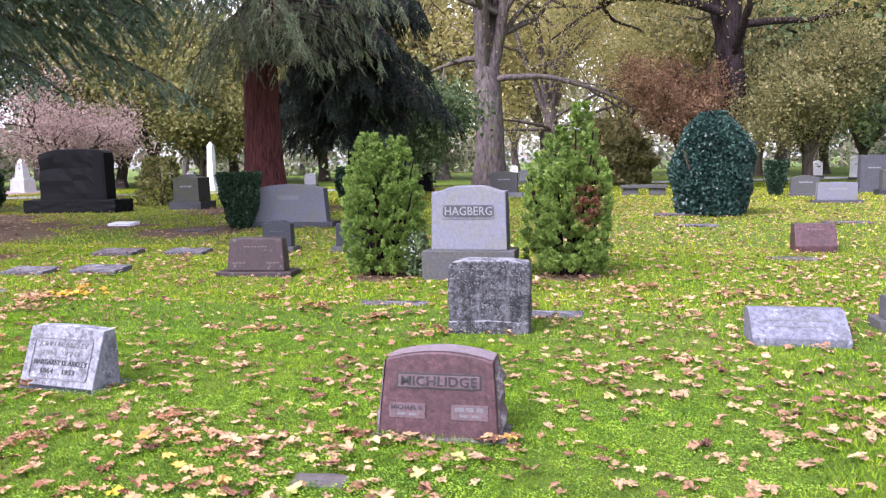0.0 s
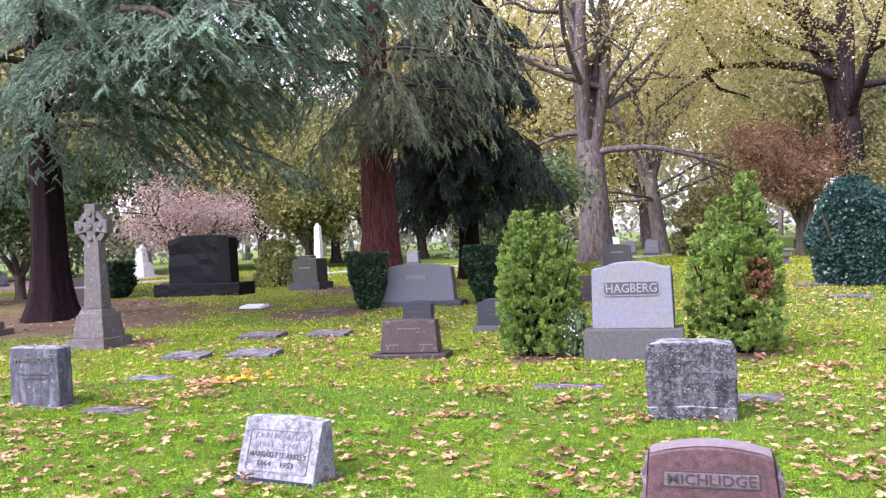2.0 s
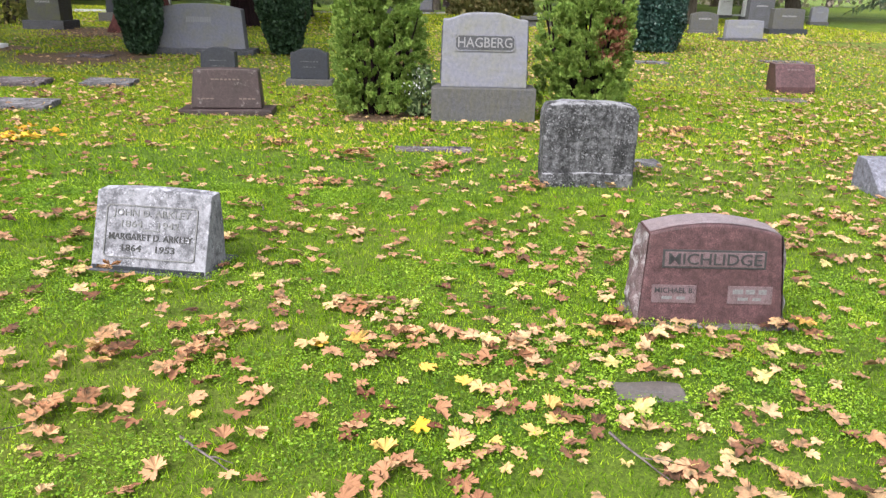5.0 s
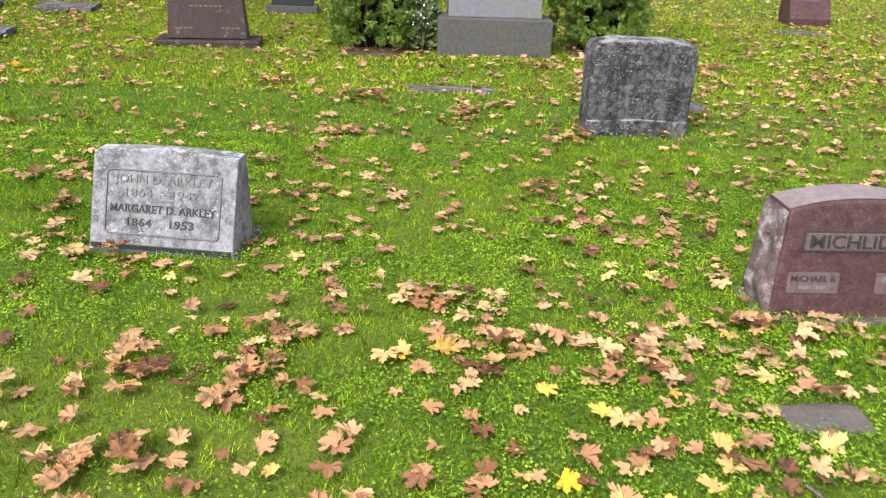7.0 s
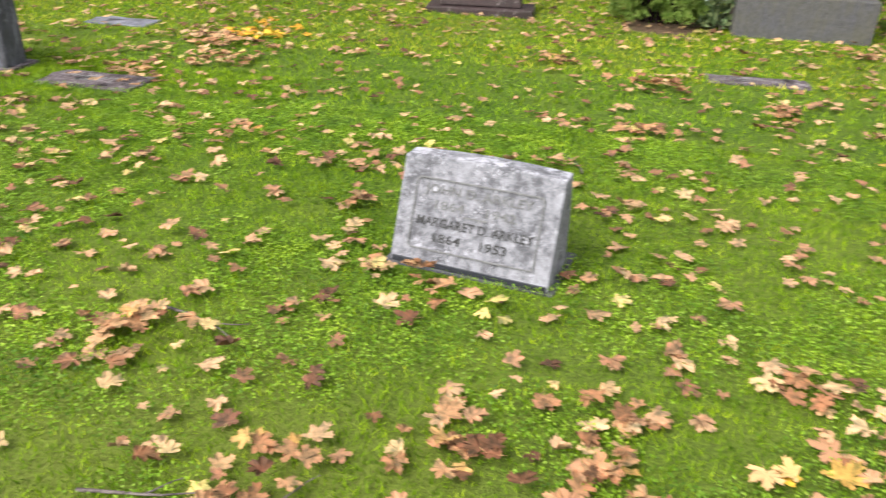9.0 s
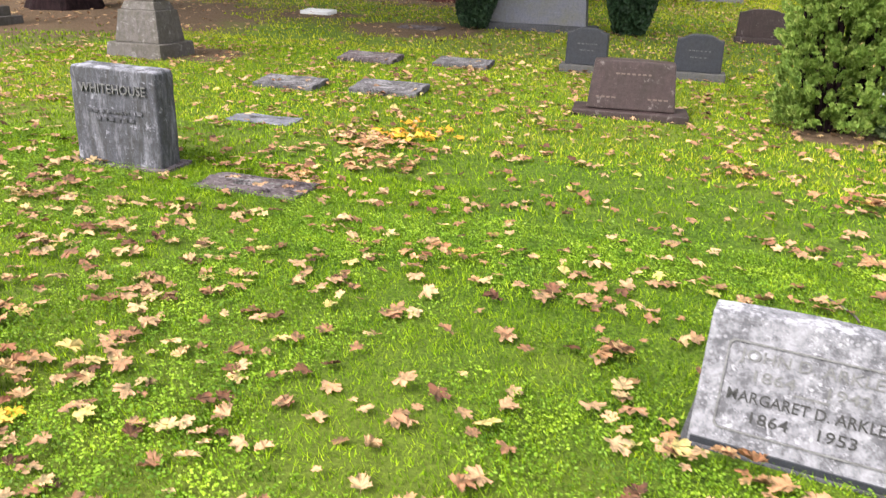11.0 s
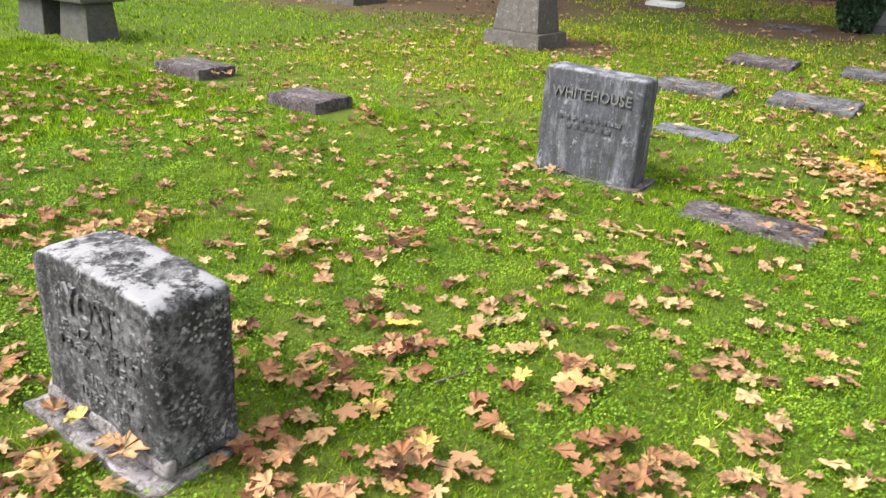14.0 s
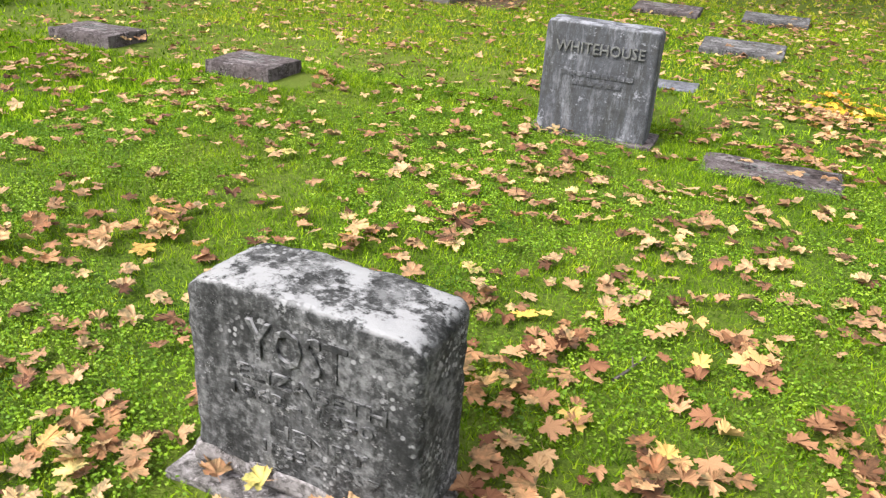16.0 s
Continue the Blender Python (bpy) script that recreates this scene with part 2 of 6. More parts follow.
M_END = crust_mat("black_stained_stone_with_white_lichen", (0.016, 0.016, 0.0175), (0.036, 0.036, 0.039), (0.31, 0.305, 0.33), 0.06, 0.56, 0.26, 0.8, 1.0, 46.0)
M_WH = stone_mat("streaked_grey_stone", (0.135, 0.137, 0.147), (0.08, 0.08, 0.086), (0.20, 0.205, 0.22), (0.045, 0.045, 0.047), 0.6, (0.46, 0.46, 0.49), 0.12, True, relief=0.5, streak=0.8, runs=0.5)
M_BLACK = stone_mat("black_granite", (0.018, 0.018, 0.019), (0.008, 0.008, 0.008), (0.035, 0.035, 0.036), (0.01, 0.01, 0.01), 0.5, rough=0.7, relief=0.9, speck=40.0, gloss=0.12)
M_SLATE = stone_mat("dark_blue_granite", (0.055, 0.06, 0.07), (0.03, 0.033, 0.04), (0.09, 0.095, 0.11), (0.04, 0.04, 0.042), 0.5, rough=0.5, relief=0.2)
M_CROSS = stone_mat("weathered_sandstone", (0.22, 0.195, 0.17), (0.14, 0.12, 0.105), (0.30, 0.27, 0.235), (0.09, 0.08, 0.065), 0.75, (0.36, 0.34, 0.31), 0.15, relief=0.6, streak=0.5)
M_FLAT = crust_mat("flat_grey_stone", (0.03, 0.028, 0.03), (0.08, 0.076, 0.083), (0.21, 0.20, 0.22), 0.2, 0.1, 0.1, 0.5, 1.0, 26.0)
M_FLAT_RED = crust_mat("flat_reddish_stone", (0.028, 0.022, 0.023), (0.076, 0.06, 0.066), (0.20, 0.175, 0.19), 0.2, 0.1, 0.1, 0.5, 1.0, 26.0)
M_WHITE = stone_mat("white_marble", (1.5, 1.48, 1.35), (1.3, 1.3, 1.2), (1.65, 1.65, 1.5), (0.5, 0.5, 0.48), 0.5, mottle=0.1, relief=0.2)
M_OLIVE = stone_mat("mossy_granite", (0.13, 0.13, 0.11), (0.07, 0.07, 0.06), (0.2, 0.2, 0.17), (0.10, 0.11, 0.04), 0.8, relief=0.4)
M_LETTER = plain_mat("dark_letters", (0.010, 0.010, 0.011), (0.028, 0.028, 0.029), 60.0)
M_LETTER_GREY = plain_mat("letters_in_relief", (0.23, 0.23, 0.245), (0.16, 0.16, 0.17), 60.0)
M_LETTER_MID = plain_mat("worn_letters", (0.05, 0.05, 0.052), (0.16, 0.16, 0.165), 90.0)
M_BRONZE = plain_mat("tarnished_metal_plaque", (0.05, 0.045, 0.045), (0.12, 0.10, 0.095), 40.0, 0.5, 0.5)
M_BARK_RED = bark_mat("red_fibrous_bark", (0.018, 0.006, 0.007), (0.125, 0.045, 0.04))
M_BARK_DARK = bark_mat("dark_bark", (0.006, 0.003, 0.004), (0.022, 0.011, 0.013))
M_BARK_GREY = bark_mat("grey_maple_bark", (0.05, 0.04, 0.04), (0.20, 0.165, 0.16), (0.12, 0.12, 0.05), 4.0)
M_BARK_MID = bark_mat("brown_grey_maple_bark", (0.035, 0.027, 0.026), (0.125, 0.10, 0.095), (0.09, 0.09, 0.04), 4.0)
M_BARK_PLUM = bark_mat("dark_plum_bark", (0.012, 0.009, 0.010), (0.075, 0.056, 0.06), None, 4.0)
M_BARK_TWIG = bark_mat("dark_twig_bark", (0.035, 0.027, 0.022), (0.12, 0.10, 0.08), (0.10, 0.11, 0.03), 4.0)
M_CEDAR = leaf_mat("blue_green_needles", [(0.0, (0.19, 0.14, 0.10)), (0.18, (0.09, 0.10, 0.075)), (0.42, (0.16, 0.225, 0.165)), (0.72, (0.28, 0.40, 0.295)), (1.0, (0.40, 0.52, 0.40))], 0.45, drift=1.3)
M_SEQ = leaf_mat("dull_green_needles", [(0.0, (0.26, 0.16, 0.12)), (0.25, (0.11, 0.11, 0.07)), (0.55, (0.20, 0.245, 0.14)), (1.0, (0.36, 0.40, 0.24))], 0.45, drift=1.3)
M_YELLOW_LEAF = leaf_mat("orange_yellow_fallen_leaves", [(0.0, (0.45, 0.20, 0.04)), (0.5, (0.62, 0.33, 0.04)), (1.0, (0.72, 0.47, 0.06))], 0.2, 0.7, 0.12, 28.0)
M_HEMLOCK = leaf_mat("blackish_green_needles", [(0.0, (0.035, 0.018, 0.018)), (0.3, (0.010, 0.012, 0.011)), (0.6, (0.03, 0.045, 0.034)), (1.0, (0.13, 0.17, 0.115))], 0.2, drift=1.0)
M_THUJA = leaf_mat("bright_green_scale_leaves", [(0.0, (0.05, 0.105, 0.018)), (0.35, (0.15, 0.245, 0.045)), (0.7, (0.25, 0.35, 0.075)), (0.92, (0.34, 0.39, 0.12)), (1.0, (0.38, 0.28, 0.12))], 0.3, 0.6, 0.25, drift=12.0)
M_THUJA_RED = leaf_mat("dead_rust_scale_leaves", [(0.0, (0.16, 0.05, 0.03)), (1.0, (0.30, 0.13, 0.08))], 0.2)
M_YEW = leaf_mat("clipped_dark_green_leaves", [(0.0, (0.010, 0.026, 0.012)), (0.6, (0.022, 0.055, 0.025)), (1.0, (0.05, 0.095, 0.045))], 0.1)
M_HOLLY = leaf_mat("glossy_blue_green_leaves", [(0.0, (0.008, 0.022, 0.018)), (0.55, (0.024, 0.062, 0.05)), (0.95, (0.065, 0.125, 0.10)), (1.0, (0.10, 0.16, 0.13))], 0.08, 0.45, 0.4, drift=5.0)
M_RHODO = leaf_mat("dark_evergreen_leaves", [(0.0, (0.05, 0.08, 0.035)), (0.6, (0.14, 0.21, 0.085)), (1.0, (0.30, 0.36, 0.16))], 0.4, 0.6, 0.3)
M_MAPLE = leaf_mat("yellow_green_maple_leaves", [(0.0, (0.23, 0.225, 0.08)), (0.4, (0.42, 0.385, 0.14)), (0.8, (0.57, 0.47, 0.20)), (1.0, (0.62, 0.40, 0.16))], 0.6, drift=0.5)
M_OLIVEL = leaf_mat("olive_autumn_leaves", [(0.0, (0.12, 0.13, 0.05)), (0.5, (0.26, 0.25, 0.10)), (1.0, (0.40, 0.33, 0.15))], 0.5)
M_RUST = leaf_mat("rusty_autumn_leaves", [(0.0, (0.15, 0.08, 0.05)), (0.5, (0.30, 0.17, 0.10)), (0.9, (0.40, 0.26, 0.15)), (1.0, (0.28, 0.24, 0.10))], 0.4, drift=1.6)
M_CHERRY = leaf_mat("pale_pink_autumn_leaves", [(0.0, (0.28, 0.18, 0.16)), (0.6, (0.50, 0.36, 0.33)), (1.0, (0.54, 0.45, 0.38))], 0.5)
M_GOLD = leaf_mat("golden_green_leaves", [(0.0, (0.12, 0.14, 0.04)), (0.6, (0.26, 0.26, 0.09)), (1.0, (0.40, 0.33, 0.12))], 0.5)
# mixed foliage; the palest greyish stops paint in the haze of distance
M_WOODS = leaf_mat("hazed_far_foliage", [(0.0, (0.13, 0.17, 0.09)), (0.3, (0.26, 0.30, 0.16)), (0.55, (0.40, 0.39, 0.24)), (0.75, (0.48, 0.43, 0.32)), (0.9, (0.46, 0.37, 0.33)), (1.0, (0.56, 0.52, 0.47))], 0.5)
M_FALLEN = leaf_mat("fallen_leaves", [(0.0, (0.10, 0.047, 0.03)), (0.18, (0.24, 0.12, 0.068)), (0.48, (0.375, 0.218, 0.124)), (0.82, (0.48, 0.312, 0.18)), (0.94, (0.53, 0.37, 0.185)), (1.0, (0.48, 0.40, 0.13))], 0.12, 0.65, 0.2, 28.0)
M_DRIFT = leaf_mat("rust_brown_fallen_leaves", [(0.0, (0.12, 0.055, 0.032)), (0.25, (0.28, 0.135, 0.068)), (0.6, (0.41, 0.225, 0.118)), (0.9, (0.50, 0.31, 0.165)), (1.0, (0.54, 0.31, 0.08))], 0.2, 0.65, 0.2, 28.0)


def fallen_piece_mat():
    m, n, l, b = nodes_of("fallen_leaf")
    oi = n.new("ShaderNodeObjectInfo")
    col = ramp(n, l, oi.outputs["Random"], [(0.0, (0.15, 0.06, 0.035)), (0.2, (0.25, 0.12, 0.065)), (0.55, (0.38, 0.21, 0.115)), (0.85, (0.47, 0.29, 0.155)), (0.95, (0.52, 0.35, 0.11)), (1.0, (0.62, 0.36, 0.03))])
    co = n.new("ShaderNodeTexCoord").outputs["Object"]
    col = mix(n, l, 0.5, col, mix(n, l, 1.0, col, ramp(n, l, tex(n, l, "Noise", 40.0, 5.0, co), [(0.3, grey(0.55)), (0.65, grey(1.2))]), "MULTIPLY"))
    l.new(col, b.inputs["Base Color"])
    b.inputs["Roughness"].default_value = 0.75
    b.inputs["Specular IOR Level"].default_value = 0.15
    return m


M_LEAF_PIECE = fallen_piece_mat()
M_GRASS = leaf_mat("lawn_blades", [(0.0, (0.05, 0.115, 0.004)), (0.45, (0.185, 0.325, 0.010)), (0.8, (0.275, 0.42, 0.018)), (1.0, (0.32, 0.44, 0.035))], 0.3, 0.8, 0.06, 7.0)
M_GRASS_DRY = leaf_mat("yellowing_lawn_blades", [(0.0, (0.12, 0.165, 0.009)), (0.45, (0.30, 0.37, 0.018)), (0.8, (0.45, 0.49, 0.038)), (1.0, (0.58, 0.50, 0.10))], 0.35, 0.8, 0.06)
M_CLOVER = leaf_mat("clover_leaflets", [(0.0, (0.08, 0.17, 0.008)), (0.5, (0.175, 0.315, 0.018)), (0.9, (0.24, 0.39, 0.035)), (1.0, (0.29, 0.43, 0.07))], 0.25, 0.55, 0.22, 5.0)


TREE_FEET = [(-16.0, 14.9, 4.3), (-11.1, 23.4, 3.0), (-26.4, 18.8, 5.5), (-9.3, 15.9, 1.3), (-11.9, 17.0, 1.0), (-10.9, 11.4, 0.8), (-3.2, 10.2, 0.5), (-0.8, 10.4, 0.5), (-18.3, 19.0, 2.5)]


def lawn_mat():
    """Mossy lawn, with bare earth and litter round the feet of trees."""
    m, n, l, b = nodes_of("mossy_lawn")
    co = n.new("ShaderNodeTexCoord").outputs["Object"]
    fine = tex(n, l, "Noise", 60.0, 4.0, co, 0.75)
    mid = tex(n, l, "Noise", 2.2, 5.0, co)
    wide = tex(n, l, "Noise", 0.22, 4.0, co)
    # the near-black low stop puts shade between the blades into the ground colour
    col = ramp(n, l, fine, [(0.34, (0.008, 0.024, 0.001)), (0.5, (0.05, 0.105, 0.006)), (0.7, (0.16, 0.24, 0.02))])
    col = mix(n, l, ramp(n, l, mid, [(0.4, grey(0.0)), (0.7, grey(0.45))]), col, (0.11, 0.15, 0.016))
    col = mix(n, l, ramp(n, l, wide, [(0.42, grey(0.0)), (0.62, grey(0.55))]), col, (0.15, 0.17, 0.03))
    wob = n.new("ShaderNodeTexNoise")
    wob.inputs["Scale"].default_value, wob.inputs["Detail"].default_value = 1.1, 5.0
    l.new(co, wob.inputs["Vector"])
    earth = ramp(n, l, tex(n, l, "Noise", 26.0, 6.0, co, 0.75), [(0.3, (0.05, 0.032, 0.022)), (0.55, (0.12, 0.075, 0.05)), (0.75, (0.23, 0.15, 0.10))])
    for x, y, r in TREE_FEET:
        d = n.new("ShaderNodeVectorMath")
        d.operation = "DISTANCE"
        l.new(co, d.inputs[0])
        d.inputs[1].default_value = (x, y, gz(x, y))
        q = n.new("ShaderNodeMath")
        q.operation = "MULTIPLY_ADD"
        l.new(wob.outputs[0], q.inputs[0])
        q.inputs[1].default_value = r * 1.3
        l.new(d.outputs["Value"], q.inputs[2])
        s = n.new("ShaderNodeMapRange")
        s.inputs["From Min"].default_value, s.inputs["From Max"].default_value = r * 1.8, r * 1.45
        l.new(q.outputs[0], s.inputs["Value"])
        f = n.new("ShaderNodeMath")
        f.operation = "MULTIPLY"
        l.new(s.outputs[0], f.inputs[0])
        f.inputs[1].default_value = 0.96
        col = mix(n, l, f.outputs[0], col, earth)
    l.new(col, b.inputs["Base Color"])
    b.inputs["Roughness"].default_value = 0.9
    b.inputs["Specular IOR Level"].default_value = 0.2
    bump(n, l, b, fine, 0.8, 0.03)
    return m


M_LAWN = lawn_mat()
M_PATH = plain_mat("path_with_pink_leaf_litter", (0.26, 0.14, 0.11), (0.44, 0.29, 0.24), 9.0, 0.9, 0.5)
M_ASPHALT = plain_mat("pale_worn_asphalt", (0.22, 0.22, 0.23), (0.32, 0.32, 0.33), 12.0, 0.9, 0.3)

# ---- ground ----
def axis(a, b, fine_a, fine_b, step_m):
    mid = np.arange(fine_a, fine_b + 1e-6, step_m)
    lo = fine_a - np.geomspace(0.5, fine_a - a, 26)
    hi = fine_b + np.geomspace(0.5, b - fine_b, 26)
    return np.concatenate([lo[::-1], mid, hi])


gx, gy = axis(-900, 900, -34, 18, 0.4), axis(-900, 900, -6, 46, 0.4)
X, Y = np.meshgrid(gx, gy)
V = np.stack([X, Y, ground_z(X, Y)], -1).reshape(-1, 3)
idx = np.arange(V.shape[0]).reshape(X.shape)
F = np.stack([idx[:-1, :-1], idx[:-1, 1:], idx[1:, 1:], idx[1:, :-1]], -1).reshape(-1, 4)
ground = smooth(part("ground", mesh_arrays("ground", V, F), M_LAWN))
tagged(ground, "mossy green lawn with bare earth under the trees", "ground", kind="structure")


def strip(name, mat, pts, width, label, cat):
    pts = np.asarray(pts, float)
    t = np.gradient(pts, axis=0)
    t /= np.linalg.norm(t, axis=1)[:, None]
    nrm = np.stack([-t[:, 1], t[:, 0]], 1)
    rows = [pts + nrm * width * k for k in (-0.5, -0.25, 0, 0.25, 0.5)]
    P = np.stack(rows, 1).reshape(-1, 2)
    Vs = np.column_stack([P, ground_z(P[:, 0], P[:, 1]) + 0.02])
    Fs = [(i * 5 + j, i * 5 + j + 1, i * 5 + j + 6, i * 5 + j + 5) for i in range(len(pts) - 1) for j in range(4)]
    ob = part(name, mesh_arrays(name, Vs, Fs), mat)
    return tagged(ob, label, cat, kind="structure")


strip("path", M_PATH, [(-32.5 - 0.16 * i - 0.004 * i * i, -20 + 2.5 * i) for i in range(26)], 12.0, "cemetery path strewn with pale pink leaves", "path")
strip("road", M_ASPHALT, [(-36 + i * 1.6, 30.5 + 0.75 * i) for i in range(36)], 3.4, "narrow pale asphalt lane between the lawns", "road")

# ---- stones ----
def roughen(bm, amount, scale=8.0, keep=None):
    for v in bm.verts:
        if keep and keep(v.co):
            continue
        v.co += noise.noise_vector(v.co * scale) * amount


def slab_bm(outline, depth, slant=0.0, bevel=0.012, cuts=0, back_slant=0.0, y0=0.0):
    """A stone slab: outline in x and z for its front; slant and back_slant lean the faces in towards the top."""
    bm = bmesh.new()
    top = max(z for _, z in outline) or 1.0
    fr = [bm.verts.new((x, y0 + slant * z / top, z)) for x, z in outline]
    bk = [bm.verts.new((x, y0 + depth - back_slant * z / top, z)) for x, z in outline]
    bm.faces.new(fr)
    bm.faces.new(bk[::-1])
    k = len(outline)
    for i in range(k):
        bm.faces.new((fr[i], bk[i], bk[(i + 1) % k], fr[(i + 1) % k]))
    bmesh.ops.recalc_face_normals(bm, faces=bm.faces[:])
    if bevel:
        es = [e for e in bm.edges if e.calc_face_angle(0) > 0.5]
        bmesh.ops.bevel(bm, geom=es, offset=bevel, segments=2, affect="EDGES", profile=0.6, clamp_overlap=True)
    if cuts:
        bmesh.ops.triangulate(bm, faces=[f for f in bm.faces if len(f.verts) > 4])
        for _ in range(cuts):
            es = [e for e in bm.edges if e.calc_length() > 0.035]
            bmesh.ops.subdivide_edges(bm, edges=es, cuts=1, use_grid_fill=True)
    return bm


def arch(w, h, rise, n=10, taper=0.0, shoulder=0.0):
    """Outline of a stone whose top bows upward by rise; shoulder sets flat ends before the bow."""
    pts = [(-w / 2, 0.0), (w / 2, 0.0)]
    wt = w - 2 * taper
    if shoulder:
        pts.append((wt / 2, h - rise))
    hw = wt / 2 - shoulder
    for i in range(n + 1):
        a = i / n
        x = hw * (1 - 2 * a)
        s = 4 * a * (1 - a)
        pts.append((x, h - rise + rise * (s * s * (3 - 2 * s) if shoulder else s)))
    if shoulder:
        pts.append((-wt / 2, h - rise))
    return pts


def block(name, w, d, h, mat, parent, z=0.0, y=0.0, x=0.0, taper=0.0, rough=0.0, bevel=0.012, label="", cuts=0):
    """A rectangular course of stone, drawn in by taper at its top."""
    bm = bmesh.new()
    lo = [bm.verts.new((sx * w / 2 + x, y + d / 2 + sy * d / 2, z)) for sx, sy in ((-1, -1), (1, -1), (1, 1), (-1, 1))]
    hi = [bm.verts.new((sx * (w / 2 - taper) + x, y + d / 2 + sy * (d / 2 - taper), z + h)) for sx, sy in ((-1, -1), (1, -1), (1, 1), (-1, 1))]
    bm.faces.new(lo[::-1])
    bm.faces.new(hi)
    for i in range(4):
        bm.faces.new((lo[i], lo[(i + 1) % 4], hi[(i + 1) % 4], hi[i]))
    bmesh.ops.bevel(bm, geom=bm.edges[:], offset=min(bevel, h * 0.3), segments=2, affect="EDGES", profile=0.6, clamp_overlap=True)
    for _ in range(cuts):
        bmesh.ops.subdivide_edges(bm, edges=[e for e in bm.edges if e.calc_length() > 0.05], cuts=1, use_grid_fill=True)
    if rough:
        roughen(bm, rough, 9.0)
    return part(name, bm, mat, parent, label)


def lettering(text, size, mat, parent, x, y, z, lean=0.0, deep=0.003, width=0.0):
    """Writing as a solid mesh on a stone's face; lean tips it back."""
    cu = bpy.data.curves.new("writing", "FONT")
    cu.body, cu.size, cu.extrude, cu.align_x, cu.align_y = text, size, deep, "CENTER", "CENTER"
    cu.resolution_u, cu.offset = 2, size * 0.006
    ob = new("writing", cu)
    me = bpy.data.meshes.new_from_object(ob.evaluated_get(bpy.context.evaluated_depsgraph_get()))
    bpy.data.objects.remove(ob)
    bpy.data.curves.remove(cu)
    co = np.empty(len(me.vertices) * 3, np.float32)
    me.vertices.foreach_get("co", co)
    span = co[0::3].max() - co[0::3].min()
    sx = width / span if width else 1.0
    me.transform(Matrix.Diagonal((sx, 1, 1, 1)))
    w = part("lettering", me, mat, parent)
    w.matrix_basis = pose(x, y, z, 90 - lean, 0, 0)
    return tagged(w, kind="stuff")


def panel(name, w, h, mat, parent, x, y, z, lean=0.0, t=0.006, label=""):
    """A shallow rectangular panel on a stone's face."""
    bm = bmesh.new()
    bmesh.ops.create_cube(bm, size=1.0, matrix=Matrix.Diagonal((w, h, t, 1)))
    bmesh.ops.bevel(bm, geom=bm.edges[:], offset=t * 0.3, segments=1, affect="EDGES")
    p = part(name, bm, mat, parent, label)
    p.matrix_basis = pose(x, y, z, 90 - lean, 0, 0)
    return p


def rim(w, h, bar, mat, parent, x, y, z, lean=0.0, t=0.004, cut=0.03):
    """A cut line round a panel, with clipped corners."""
    bm = bmesh.new()

    def loop(gw, gh, zz):
        c = cut
        return [bm.verts.new((px, py, zz)) for px, py in ((-gw + c, -gh), (gw - c, -gh), (gw, -gh + c), (gw, gh - c), (gw - c, gh), (-gw + c, gh), (-gw, gh - c), (-gw, -gh + c))]
    a, b_ = loop(w / 2, h / 2, t), loop(w / 2 - bar, h / 2 - bar, t)
    c, d = loop(w / 2, h / 2, -t), loop(w / 2 - bar, h / 2 - bar, -t)
    for i in range(8):
        j = (i + 1) % 8
        bm.faces.new((a[i], a[j], b_[j], b_[i]))
        bm.faces.new((c[i], d[i], d[j], c[j]))
        bm.faces.new((a[i], c[i], c[j], a[j]))
        bm.faces.new((b_[i], b_[j], d[j], d[i]))
    p = part("border", bm, mat, parent)
    p.matrix_basis = pose(x, y, z, 90 - lean, 0, 0)
    return p


def bars(rows, mat, parent, y, lean=0.0, slope=0.0, h=0.022):
    """Writing too worn to read: rows of (x, z, length) as broken bars."""
    for x, z, length in rows:
        k = max(2, int(length / 0.045))
        bm = bmesh.new()
        for i in range(k):
            cx = -length / 2 + (i + 0.5) * length / k
            bmesh.ops.create_cube(bm, size=1.0, matrix=Matrix.Translation((cx, 0, 0)) @ Matrix.Diagonal((length / k * (0.72 + 0.3 * noise.noise((cx * 31, z * 17, 1.0))), h, 0.0018, 1)))
        p = tagged(part("worn_lettering", bm, mat, parent), kind="stuff")
        p.matrix_basis = pose(x, y + slope * z, z, 90 - lean, 0, 0)


STONES = "grave markers"


